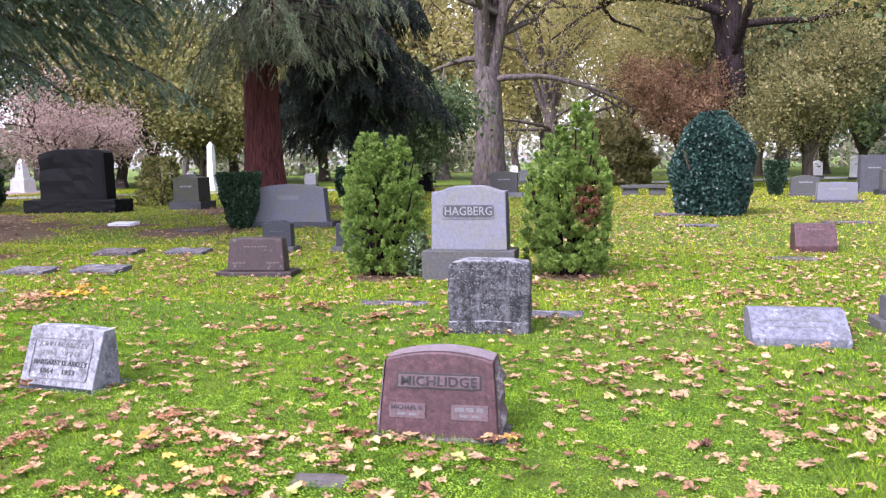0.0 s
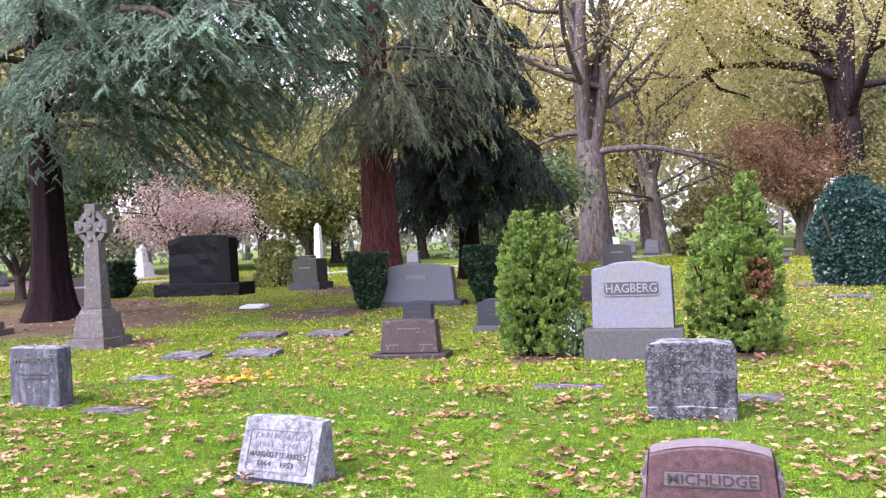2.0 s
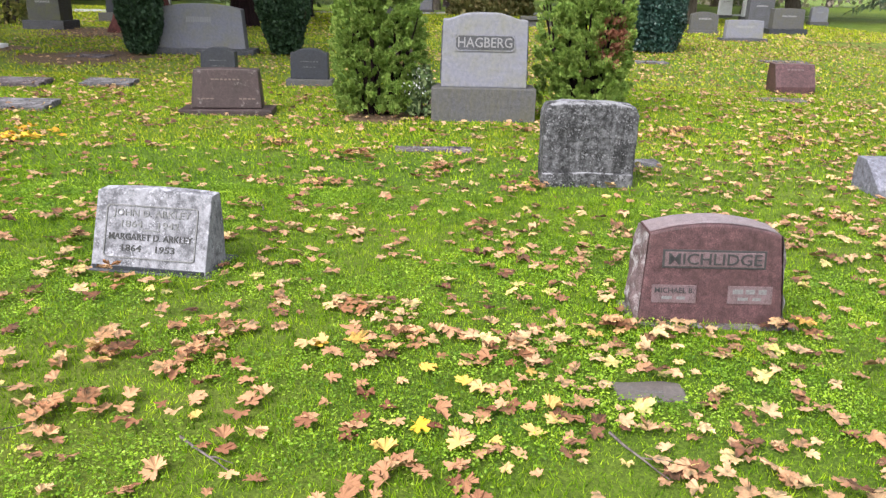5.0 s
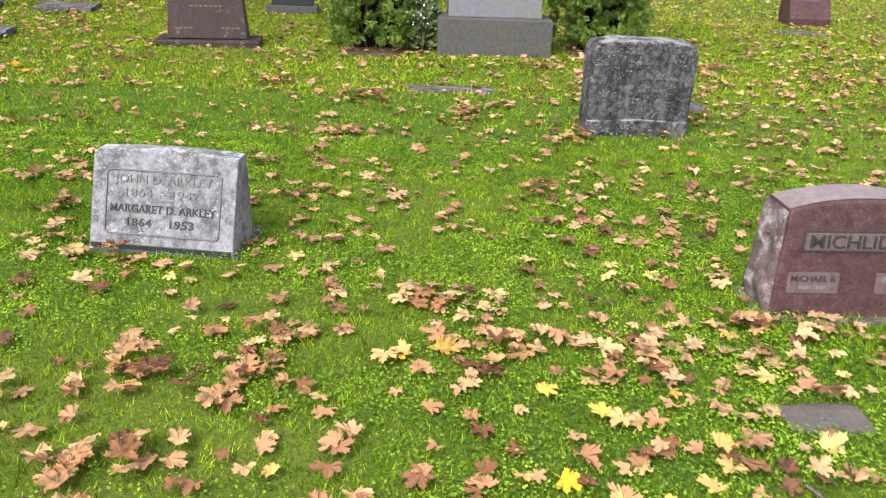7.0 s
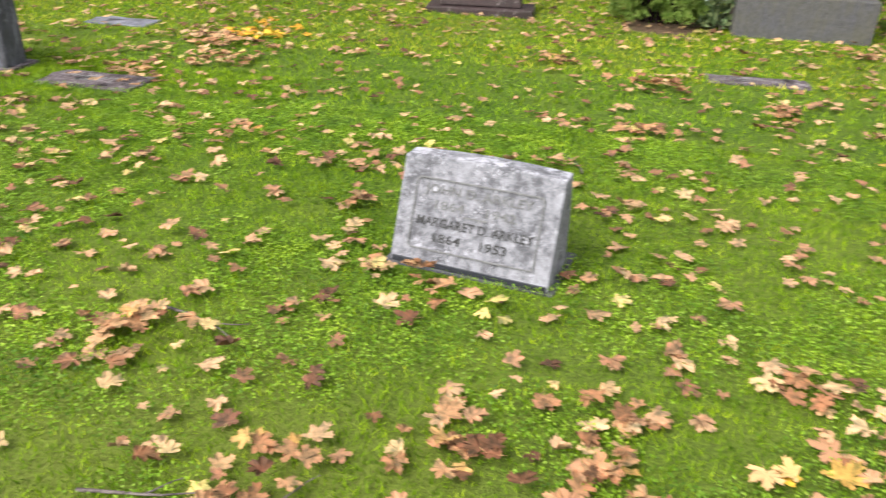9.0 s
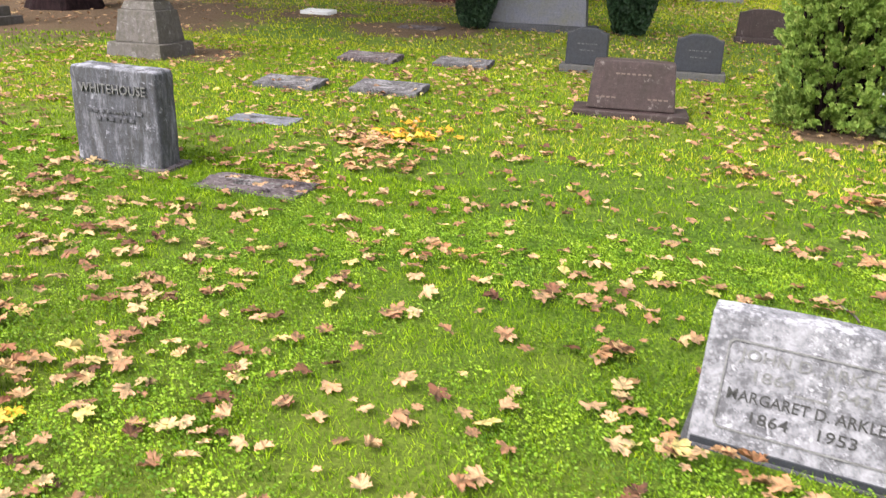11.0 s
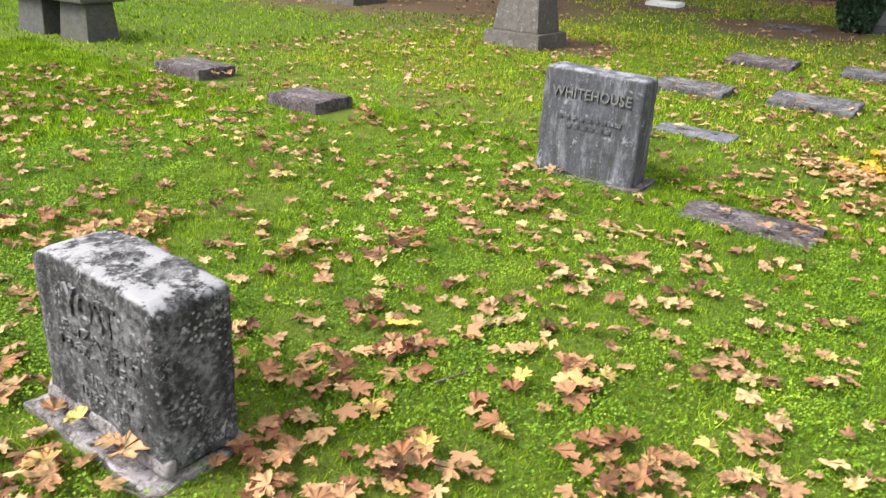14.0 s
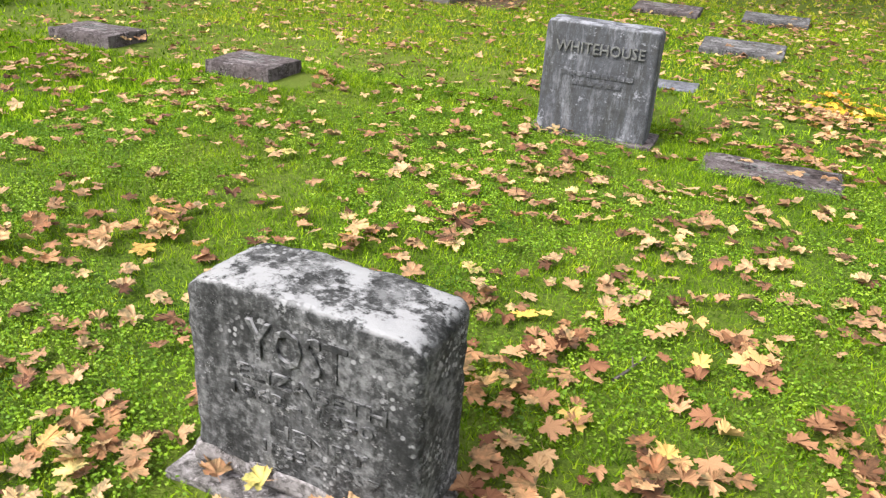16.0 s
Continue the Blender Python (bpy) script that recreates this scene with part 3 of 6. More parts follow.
def red_marker():
    t = thing("headstone", "low red granite headstone with arched worn top and rough sides", "headstone", at(-1.112, 4.205, 1), STONES)
    h, w, sl = 0.478, 0.675, 0.07
    bm = slab_bm(arch(w, h, 0.045, 12, 0.035), 0.26, sl, 0.012, 0, 0.0)
    body = part("body", bm, M_PINK, t)
    for s in (-1, 1):
        bm = bmesh.new()
        bmesh.ops.create_grid(bm, x_segments=14, y_segments=20, size=0.5)
        for v in bm.verts:
            u, q = v.co.x + 0.5, v.co.y + 0.5
            z = q * (h - 0.05)
            y = sl * z / h + u * (0.26 - sl * z / h)
            edge = min(u, 1 - u, q, 1 - q) * 5
            x = s * (w / 2 - 0.035 * z / h + min(edge, 1) * (0.012 + 0.022 * (noise.noise((y * 14, z * 14, s)) + 0.5)) + 0.001)
            v.co = (x, y, z)
        side = part("rough_side", bm, M_PINK_ROUGH, t, "rough pitched granite side with pale lichen")
    bm = bmesh.new()
    rows = []
    for i in range(17):
        a = i / 16
        x = (w / 2 - 0.04) * (2 * a - 1)
        z = h - 0.045 + 0.045 * 4 * a * (1 - a) + 0.003
        rows.append([bm.verts.new((x, y, z + 0.002 * noise.noise((x * 20, y * 30, 0)))) for y in (sl + 0.012, sl + 0.06, 0.15, 0.2, 0.25)])
    for r, q in zip(rows, rows[1:]):
        for j in range(4):
            bm.faces.new((r[j], q[j], q[j + 1], r[j + 1]))
    smooth(part("worn_top", bm, M_PINK_TOP, t, "pale worn upper face of the stone"))
    lean = math.degrees(math.atan(sl / h))
    yat = lambda z: sl * z / h - 0.002
    panel("name_panel", 0.475, 0.086, M_LETTER, t, 0.0, yat(0.318), 0.318, lean, 0.005, "recessed-looking pale name band")
    panel("name_field", 0.455, 0.068, M_PINK_MID, t, 0.0, yat(0.318) - 0.002, 0.318, lean, 0.005)
    lettering("MICHLIDGE", 0.074, M_LETTER, t, 0.0, yat(0.318) - 0.0085, 0.318, lean, 0.002, 0.425)
    for s, words in ((-1, "MICHAEL B."), (1, "EDITH V.")):
        panel("date_panel", 0.205, 0.085, M_PINK_MID, t, s * 0.175, yat(0.155), 0.155, lean, 0.005, "pale pink inscription panel")
        if s < 0:
            lettering(words, 0.034, M_LETTER, t, s * 0.175, yat(0.172) - 0.003, 0.172, lean, 0.002, 0.18)
        else:
            bars([(s * 0.175, 0.172, 0.17)], M_LETTER_MID, t, -0.0045, lean, sl / h, 0.022)
        bars([(s * 0.175, 0.138, 0.13)], M_LETTER_MID, t, -0.0045, lean, sl / h, 0.014)
    block("foundation", 0.76, 0.32, 0.02, M_FLAT_RED, t, 0.0, -0.05, rough=0.004)
    return t


def slant_marker(x, y, yaw, w, h, d, mat, letters, label, face_lean=0.5, foot=0.06):
    """A wedge-shaped marker with a leaning inscribed face."""
    t = thing("slant_marker", label, "grave marker", at(x, y, yaw), STONES)
    out = [(0.0, 0.0), (0.0, foot), (d * face_lean, h), (d * 0.93, h), (d, h * 0.6), (d, 0.0)]
    bm = bmesh.new()
    secs = []
    ns = 12
    for i in range(ns + 1):
        u = i / ns
        bow = 0.013 * (1 - (2 * u - 1) ** 2) if letters else 0.0
        secs.append([bm.verts.new(((u - 0.5) * w, py + (bow * d * face_lean / (h - foot) if pz > 0.7 * h and py < d * 0.9 else 0), pz + (bow if pz > 0.7 * h else 0))) for py, pz in out])
    for a, b_ in zip(secs, secs[1:]):
        for k in range(len(out)):
            j = (k + 1) % len(out)
            bm.faces.new((a[k], a[j], b_[j], b_[k]))
    bm.faces.new(secs[0])
    bm.faces.new(secs[-1][::-1])
    bmesh.ops.recalc_face_normals(bm, faces=bm.faces[:])
    es = [e for e in bm.edges if e.calc_face_angle(0) > 0.45]
    bmesh.ops.bevel(bm, geom=es, offset=0.008, segments=2, affect="EDGES", profile=0.6, clamp_overlap=True)
    part("body", bm, mat, t)
    return t, d * face_lean, h - foot, foot


def pale_slant():
    w, h, d = 0.65, 0.425, 0.26
    t, run, rise, foot = slant_marker(-3.925, 4.71, -8, w, h, d, M_PALE, True, "pale grey slant headstone with worn engraved names and lichen", 0.55, 0.05)
    lean = math.degrees(math.atan2(run, rise))
    yat = lambda z: run * (z - foot) / rise - 0.002
    sl = run / rise
    rim(0.52, 0.285, 0.006, M_LETTER_MID, t, 0, yat(0.225), 0.225, lean, 0.004, 0.012)
    L = math.hypot(run, rise) / rise
    lettering("JOHN D. ARKLEY", 0.052, M_LETTER_MID, t, 0, yat(0.318), 0.318, lean, 0.0025, 0.44)
    lettering("1864    1942", 0.05, M_LETTER_MID, t, -0.01, yat(0.262), 0.262, lean, 0.0025, 0.33)
    lettering("MARGARET D. ARKLEY", 0.05, M_LETTER, t, 0, yat(0.198), 0.198, lean, 0.0025, 0.475)
    lettering("1864    1953", 0.05, M_LETTER, t, -0.01, yat(0.142), 0.142, lean, 0.0025, 0.30)
    bm = bmesh.new()
    bmesh.ops.create_cube(bm, size=1.0, matrix=Matrix.Diagonal((0.1, 0.006, 0.004, 1)))
    dash = part("rule", bm, M_LETTER_MID, t)
    dash.matrix_basis = pose(0, yat(0.235), 0.235, 90 - lean, 0, 0)
    # dark strip that puts the shadow at the stone's foot into colour
    panel("foot_shade_band", 0.635, 0.046, M_SLATE, t, 0, -0.001, 0.029, 0, 0.006, "dark band along the stone's foot, standing in for the shadow there")
    block("foundation", 0.70, 0.38, 0.03, M_GREY_DARK, t, 0.0, -0.01, rough=0.004)
    return t


def lichen_stone():
    t = thing("headstone", "dark upright headstone blotched with grey lichen", "headstone", at(-1.278, 6.93, 2), STONES)
    bm = slab_bm([(-0.355, 0), (0.355, 0), (0.365, 0.2), (0.37, 0.58), (0.345, 0.645), (0.2, 0.665), (-0.2, 0.67), (-0.335, 0.65), (-0.365, 0.58), (-0.36, 0.2)], 0.26, 0.0, 0.02, 4)
    roughen(bm, 0.008, 10)
    smooth(part("body", bm, M_LICH, t))
    bm = slab_bm([(-0.36, 0), (0.36, 0), (0.362, 0.12), (0.0, 0.135), (-0.362, 0.12)], 0.05, 0.0, 0.015, 2, y0=-0.018)
    roughen(bm, 0.006, 14)
    smooth(part("lower_course", bm, M_LICH, t))
    bars([(0.0, 0.5, 0.42), (0.0, 0.40, 0.36), (0.0, 0.31, 0.40)], M_LICH, t, -0.004, h=0.024)
    return t


def serpentine_monument():
    t = thing("headstone", "tall grey granite headstone with shaped top on a broad base", "headstone", at(-2.03, 9.9, 1), STONES)
    block("base", 1.19, 0.50, 0.39, M_GREY_BASE, t, 0.0, 0.0, rough=0.004, cuts=3, label="stained rough granite base")
    out = arch(0.98, 0.82, 0.072, 18, 0.015, 0.06)
    bm = slab_bm(out, 0.30, 0.0, 0.014, 0, y0=0.0)
    die = part("die", bm, M_GREY, t)
    die.matrix_basis = pose(0, 0.10, 0.39)
    for s in (-1, 1):
        bm = bmesh.new()
        bmesh.ops.create_grid(bm, x_segments=8, y_segments=18, size=0.5)
        for v in bm.verts:
            u, q = v.co.x + 0.5, v.co.y + 0.5
            e = min(min(u, 1 - u, q, 1 - q) * 6, 1)
            v.co = (s * (0.489 - 0.015 * q + e * (0.012 + 0.016 * noise.noise((u * 6, q * 14, s * 3)))), 0.115 + u * 0.27, 0.40 + q * 0.72)
        part("rough_side", bm, M_GREY_DARK, t, "rock-pitched dark side")
    panel("name_field", 0.66, 0.165, M_GREY_DARK, t, 0, 0.098, 0.885, 0, 0.008, "dark sunken name panel")
    rim(0.675, 0.18, 0.012, M_GREY, t, 0, 0.098, 0.885, 0, 0.009, 0.03)
    lettering("HAGBERG", 0.155, M_LETTER_GREY, t, 0, 0.092, 0.885, 0, 0.006, 0.61)
    return t


def arched_tablet(x, y, yaw, w, h, mat, base_mat, label, letters=True, bw=0.12):
    t = thing("headstone", label, "headstone", at(x, y, yaw), STONES)
    block("base", w + bw, 0.34, 0.11, base_mat, t, 0, 0, rough=0.004, cuts=2)
    bm = slab_bm(arch(w, h - 0.11, 0.06, 12, 0.008, 0.03), 0.18, 0.0, 0.01)
    d = part("die", bm, mat, t)
    d.matrix_basis = pose(0, 0.07, 0.11)
    if letters:
        bars([(0, h * 0.66, w * 0.5), (0, h * 0.52, w * 0.36)], M_FLAT, t, 0.0695, h=0.014)
    return t


def brown_monument():
    t = thing("headstone", "brown granite headstone with sloping sides on a low base", "headstone", at(-5.02, 9.98, 6), STONES)
    block("base", 1.07, 0.44, 0.085, M_BROWN, t, 0, 0, rough=0.004, cuts=2)
    bm = slab_bm(arch(0.82, 0.45, 0.012, 6, 0.04), 0.26, 0.05, 0.012)
    d = part("die", bm, M_BROWN, t)
    d.matrix_basis = pose(0, 0.1, 0.09)
    bars([(0.0, 0.42, 0.34), (0.24, 0.2, 0.2), (-0.24, 0.2, 0.2)], M_BROWN_LT, t, 0.088, 5, 0.1, 0.016)
    return t


def grey_wide():
    t = thing("headstone", "wide grey granite family headstone with bowed top", "headstone", at(-7.46, 16.65, 1), STONES)
    b = block("base", 2.15, 0.6, 0.13, M_GREY_DARK, t, 0, 0, rough=0.02, cuts=3)
    bm = slab_bm(arch(1.8, 0.86, 0.10, 14, 0.06), 0.28, 0.0, 0.015)
    d = part("die", bm, M_GREY, t)
    d.matrix_basis = pose(0, 0.16, 0.12)
    bars([(0.0, 0.68, 0.5)], M_LETTER_GREY, t, 0.158, h=0.1)
    return t


def black_monument():
    t = thing("monument", "massive rough black granite monument on a long base", "monument", at(-16.95, 21.7, 2), STONES)
    block("base", 3.2, 1.0, 0.42, M_BLACK, t, 0, 0, rough=0.03, cuts=4, bevel=0.03)
    bm = slab_bm([(-1.17, 0), (1.17, 0), (1.15, 1.45), (1.0, 1.53), (0.4, 1.58), (-0.4, 1.58), (-0.8, 1.53), (-1.13, 1.43)], 0.5, 0.0, 0.02, 3)
    for v in bm.verts:
        if v.co.y < 0.05 and abs(v.co.x) < 1.2 and v.co.z > 0.1 and v.co.x < 0.75:
            v.co.y += 0.08 * noise.noise(v.co * 2.6)
    d = part("die", bm, M_BLACK, t)
    d.matrix_basis = pose(0, 0.25, 0.42)
    panel("polished_field", 0.36, 1.3, M_BLACK, t, 0.92, 0.243, 1.12, 0, 0.01)
    return t


def die_on_base(x, y, w, h, d, mat, base_mat, label, base_h=0.22, over=0.12, yaw=0.0, cat="headstone", rise=0.0):
    t = thing("headstone", label, cat, at(x, y, yaw), STONES)
    block("base", w + 2 * over, d + 2 * over, base_h, base_mat, t, 0, 0, rough=0.008, cuts=2)
    bm = slab_bm(arch(w, h - base_h, rise or 0.02, 8, 0.015), d, 0.0, 0.015)
    k = part("die", bm, mat, t)
    k.matrix_basis = pose(0, over, base_h)
    bars([(0, base_h + (h - base_h) * 0.62, w * 0.45)], M_LETTER_GREY, t, over - 0.002, h=0.05)
    return t


def obelisk(x, y, ped_w, ped_h, sh_w, sh_h, label, ped_mat):
    t = thing("obelisk", label, "obelisk", at(x, y, 0), STONES)
    block("plinth", ped_w * 1.25, ped_w * 1.25, ped_h * 0.18, ped_mat, t, 0, -ped_w * 0.625)
    block("pedestal", ped_w, ped_w, ped_h * 0.82, ped_mat, t, ped_h * 0.18, -ped_w * 0.5, taper=0.03)
    block("collar", sh_w * 1.35, sh_w * 1.35, 0.14, M_WHITE, t, ped_h, -sh_w * 0.675, taper=0.04)
    block("shaft", sh_w, sh_w, sh_h - 0.14 - sh_w * 0.5, M_WHITE, t, ped_h + 0.14, -sh_w * 0.5, taper=sh_w * 0.14)
    block("tip", sh_w * 0.72, sh_w * 0.72, sh_w * 0.5, M_WHITE, t, ped_h + sh_h - sh_w * 0.5, -sh_w * 0.36, taper=sh_w * 0.28)
    return t


def celtic_cross(x, y, yaw, s, label, steps):
    """A wheel-headed cross; s scales its head and shaft, steps are courses (width, depth, height, taper)."""
    t = thing("celtic_cross", label, "cross monument", at(x, y, yaw), STONES)
    z = 0.0
    for w, d, h, tp in steps:
        block("base_course", w, d, h, M_CROSS, t, z, -d / 2, taper=tp, rough=0.004, cuts=2, bevel=0.015)
        z += h
    sh = 1.28 * s
    block("shaft", 0.40 * s, 0.27 * s, sh, M_CROSS, t, z, -0.135 * s, taper=0.045 * s, bevel=0.02)
    hz = z + sh + 0.22 * s
    bm = bmesh.new()
    dep = 0.09 * s
    # the four flared arms
    for k in range(4):
        m = Matrix.Translation((0, 0, hz)) @ Matrix.Rotation(k * math.pi / 2, 4, "Y")
        L = (0.43 if k == 0 else 0.36) * s
        prof = [(-0.085 * s, 0.0), (0.085 * s, 0.0), (0.10 * s, 0.16 * s), (0.13 * s, L), (-0.13 * s, L), (-0.10 * s, 0.16 * s)]
        fr = [bm.verts.new(m @ Vector((px, -dep, pz))) for px, pz in prof]
        bk = [bm.verts.new(m @ Vector((px, dep, pz))) for px, pz in prof]
        bm.faces.new(fr)
        bm.faces.new(bk[::-1])
        for i in range(6):
            bm.faces.new((fr[i], bk[i], bk[(i + 1) % 6], fr[(i + 1) % 6]))
    bmesh.ops.recalc_face_normals(bm, faces=bm.faces[:])
    bmesh.ops.bevel(bm, geom=[e for e in bm.edges if e.calc_face_angle(0) > 0.5], offset=0.012 * s, segments=1, affect="EDGES", clamp_overlap=True)
    part("cross_head", bm, M_CROSS, t)
    bm = bmesh.new()
    seg = 40
    ri, ro, dd = 0.215 * s, 0.315 * s, 0.065 * s
    ring = [[bm.verts.new((r * math.sin(i / seg * 2 * math.pi), yy, hz + r * math.cos(i / seg * 2 * math.pi))) for r, yy in ((ri, -dd), (ro, -dd), (ro, dd), (ri, dd))] for i in range(seg)]
    for i in range(seg):
        a, b_ = ring[i], ring[(i + 1) % seg]
        for j in range(4):
            bm.faces.new((a[j], b_[j], b_[(j + 1) % 4], a[(j + 1) % 4]))
    part("wheel_ring", bm, M_CROSS, t)
    for px, pz in ((0, 0), (0.22, 0), (-0.22, 0), (0, 0.24), (0, -0.22)):
        bm = bmesh.new()
        bmesh.ops.create_uvsphere(bm, u_segments=14, v_segments=8, radius=0.055 * s, matrix=Matrix.Translation((px * s, -dep, hz + pz * s)) @ Matrix.Diagonal((1, 0.6, 1, 1)))
        smooth(part("boss", bm, M_CROSS, t))
    return t


def whitehouse_stone():
    t = thing("headstone", "grey streaked upright headstone with carved name", "headstone", at(-7.97, 6.62, 3), STONES)
    bm = slab_bm([(-0.312, 0), (0.318, 0), (0.322, 0.05), (0.318, 0.62), (0.304, 0.652), (-0.304, 0.662), (-0.32, 0.62), (-0.318, 0.05)], 0.21, 0.01, 0.018, 3)
    roughen(bm, 0.005, 12)
    smooth(part("body", bm, M_WH, t))
    lettering("WHITEHOUSE", 0.085, M_LETTER_MID, t, -0.0, -0.0, 0.52, 1, 0.006, 0.50)
    bars([(0.0, 0.38, 0.42), (0.0, 0.33, 0.3)], M_WH, t, -0.003, h=0.025)
    block("foundation", 0.74, 0.32, 0.03, M_FLAT_RED, t, 0, -0.04, rough=0.006)
    return t


def end_stone():
    t = thing("headstone", "black stained headstone crusted with white lichen on a pale plinth", "headstone", at(-7.71, 3.36, 0, 0.0), STONES)
    h, w, d = 0.53, 0.575, 0.235
    bm = slab_bm([(-w / 2, 0.03), (w / 2, 0.03), (w / 2, h - 0.03), (w / 2 - 0.03, h - 0.008), (0.1, h), (-0.1, h + 0.004), (-w / 2 + 0.04, h - 0.006), (-w / 2, h - 0.03)], d, 0.0, 0.017, 4)
    roughen(bm, 0.004, 9)
    roughen(bm, 0.005, 34)
    smooth(part("body", bm, M_END, t))
    bm = slab_bm([(-w / 2 - 0.01, 0.03), (w / 2 + 0.005, 0.03), (w / 2 + 0.005, 0.085), (0.1, 0.078), (-0.12, 0.09), (-w / 2 - 0.01, 0.08)], 0.04, 0.012, 0.012, 3, y0=-0.014)
    roughen(bm, 0.006, 16)
    smooth(part("lower_ledge", bm, M_END_PALE, t, "pale lichen-crusted ledge"))
    block("plinth", w + 0.07, d + 0.10, 0.035, M_END_PALE, t, -0.014, -0.065, x=-0.02, rough=0.016, cuts=4, label="pale weathered plinth in the grass")
    lettering("YOST", 0.13, M_END, t, 0.0, -0.002, 0.415, 0, 0.0045, 0.25)
    lettering("ELIZABETH", 0.05, M_END, t, 0.03, -0.001, 0.33, 0, 0.003, 0.37)
    lettering("1862 - 1950", 0.045, M_END, t, 0.0, -0.001, 0.278, 0, 0.003, 0.36)
    lettering("HENRY", 0.05, M_END, t, 0.05, -0.001, 0.20, 0, 0.003, 0.25)
    lettering("1855 - 1937", 0.045, M_END, t, 0.05, -0.001, 0.145, 0, 0.0025, 0.30)
    return t


def flat_stone(x, y, w, d, h, mat, label, yaw=0.0, marks=True, tilt=0.0):
    """A marker that lies almost level in the lawn."""
    h, tilt = h * 0.62, tilt * 0.6
    t = thing("flat_marker", label, "grave marker", pose(x, y, gz(x, y) - 0.02, tilt, 0, yaw), "flat markers in the grass")
    b = block("slab", w, d, h + 0.02, mat, t, 0, 0, rough=0.011, cuts=3, bevel=0.016)
    if marks:
        for k, (zz, ll) in enumerate(((0.62, 0.55), (0.42, 0.4))):
            bm = bmesh.new()
            n_ = 9
            for i in range(n_):
                bmesh.ops.create_cube(bm, size=1.0, matrix=Matrix.Translation(((i - n_ / 2 + 0.5) * w * ll / n_, d * zz, h + 0.0215)) @ Matrix.Diagonal((w * ll / n_ * 0.6, d * 0.09, 0.004, 1)))
            tagged(part("worn_lettering", bm, M_LETTER_MID, t), kind="stuff")
    return t


def stone_bench(x, y, yaw, w, d, h, label):
    t = thing("stone_bench", label, "bench", at(x, y, yaw))
    block("seat", w, d, 0.13, M_GREY_BASE, t, h - 0.13, -d / 2, rough=0.004, cuts=2, bevel=0.02)
    for s in (-1, 1):
        block("leg", w * 0.36, d * 0.72, h - 0.13, M_GREY_BASE, t, 0, -d * 0.36, x=s * w * 0.28, taper=0.03, bevel=0.015)
    return t


M_SLANT = stone_mat("blotched_grey_stone", (0.30, 0.30, 0.33), (0.17, 0.17, 0.19), (0.42, 0.42, 0.46), (0.10, 0.10, 0.10), 0.7, (0.5, 0.5, 0.54), 0.1, relief=0.5, mottle=0.8)
M_BROWN_LT = plain_mat("letters_in_brown_granite", (0.08, 0.055, 0.05), (0.13, 0.095, 0.085), 60.0)
M_END_PALE = crust_mat("pale_crusted_stone", (0.05, 0.045, 0.045), (0.17, 0.155, 0.16), (0.34, 0.31, 0.335), 0.3, 0.4, 0.2, 0.4, 1.0, 30.0)

red_marker()
pale_slant()
lichen_stone()
serpentine_monument()
brown_monument()
arched_tablet(-5.88, 12.6, 2, 0.52, 0.56, M_SLATE, M_GREY_BASE, "small dark blue granite headstone with arched top")
arched_tablet(-4.53, 12.6, 2, 0.56, 0.55, M_SLATE, M_GREY_BASE, "small dark granite headstone with arched top and scratches")
grey_wide()
black_monument()
die_on_base(-13.9, 23.3, 0.92, 1.06, 0.75, M_OLIVE, M_GREY_DARK, "square mossy granite block on a stepped base", 0.26)
obelisk(-22.5, 40.8, 0.8, 0.3, 0.42, 2.45, "slender white marble obelisk on a low stone plinth", M_WHITE)
die_on_base(-16.5, 27.9, 0.78, 1.1, 0.5, M_GREY_BASE, M_GREY_DARK, "upright grey stone pedestal on a low base", 0.18, 0.06)
obelisk(-28.6, 58.0, 0.9, 0.9, 0.36, 1.15, "smaller white marble obelisk on a grey pedestal", M_GREY_BASE)
obelisk(-35.0, 41.0, 1.0, 0.8, 0.6, 1.3, "short white marble obelisk", M_WHITE)
die_on_base(-14.1, 28.8, 0.95, 0.88, 0.35, M_SLATE, M_GREY_BASE, "dark arched headstone on a long grey base", 0.3, 0.2, 0, "headstone", 0.12)
celtic_cross(-11.20, 11.12, 2, 0.94, "tall weathered sandstone wheel cross on a stepped base", [(0.80, 0.74, 0.19, 0.015), (0.64, 0.56, 0.39, 0.05), (0.50, 0.42, 0.1, 0.04)])
celtic_cross(-15.52, 12.5, 4, 0.58, "smaller mossy wheel cross on three square steps", [(0.88, 0.88, 0.15, 0.01), (0.64, 0.64, 0.15, 0.01), (0.44, 0.44, 0.16, 0.03)])
whitehouse_stone()
end_stone()
t_ = slant_marker(1.26, 6.72, 1, 0.74, 0.27, 0.42, M_SLANT, False, "low grey slant marker blotched with lichen", 0.6, 0.08)[0]
bars([(0, 0.16, 0.4), (0, 0.2, 0.5)], M_LETTER_MID, t_, -0.108, 53, 1.32, 0.02)
arched_tablet(2.40, 7.45, 1, 0.62, 0.37, M_GREY_BASE, M_GREY_BASE, "low dark grey headstone in the grass", False)
t_ = slant_marker(2.78, 13.1, 1, 0.60, 0.45, 0.4, M_PINK, False, "reddish granite slant headstone on the lawn", 0.35, 0.12)[0]
bars([(0, 0.37, 0.26)], M_PINK_MID, t_, -0.052, 22, 0.4, 0.03)
arched_tablet(-3.68, 17.1, 1, 0.78, 0.57, M_BROWN, M_BROWN, "squat brown headstone spotted with lichen", False, 0.05)
die_on_base(-4.5, 30.0, 1.05, 1.0, 0.3, M_GREY_BASE, M_GREY, "dark grey headstone on a pale base", 0.2, 0.2, 0, "headstone", 0.06)
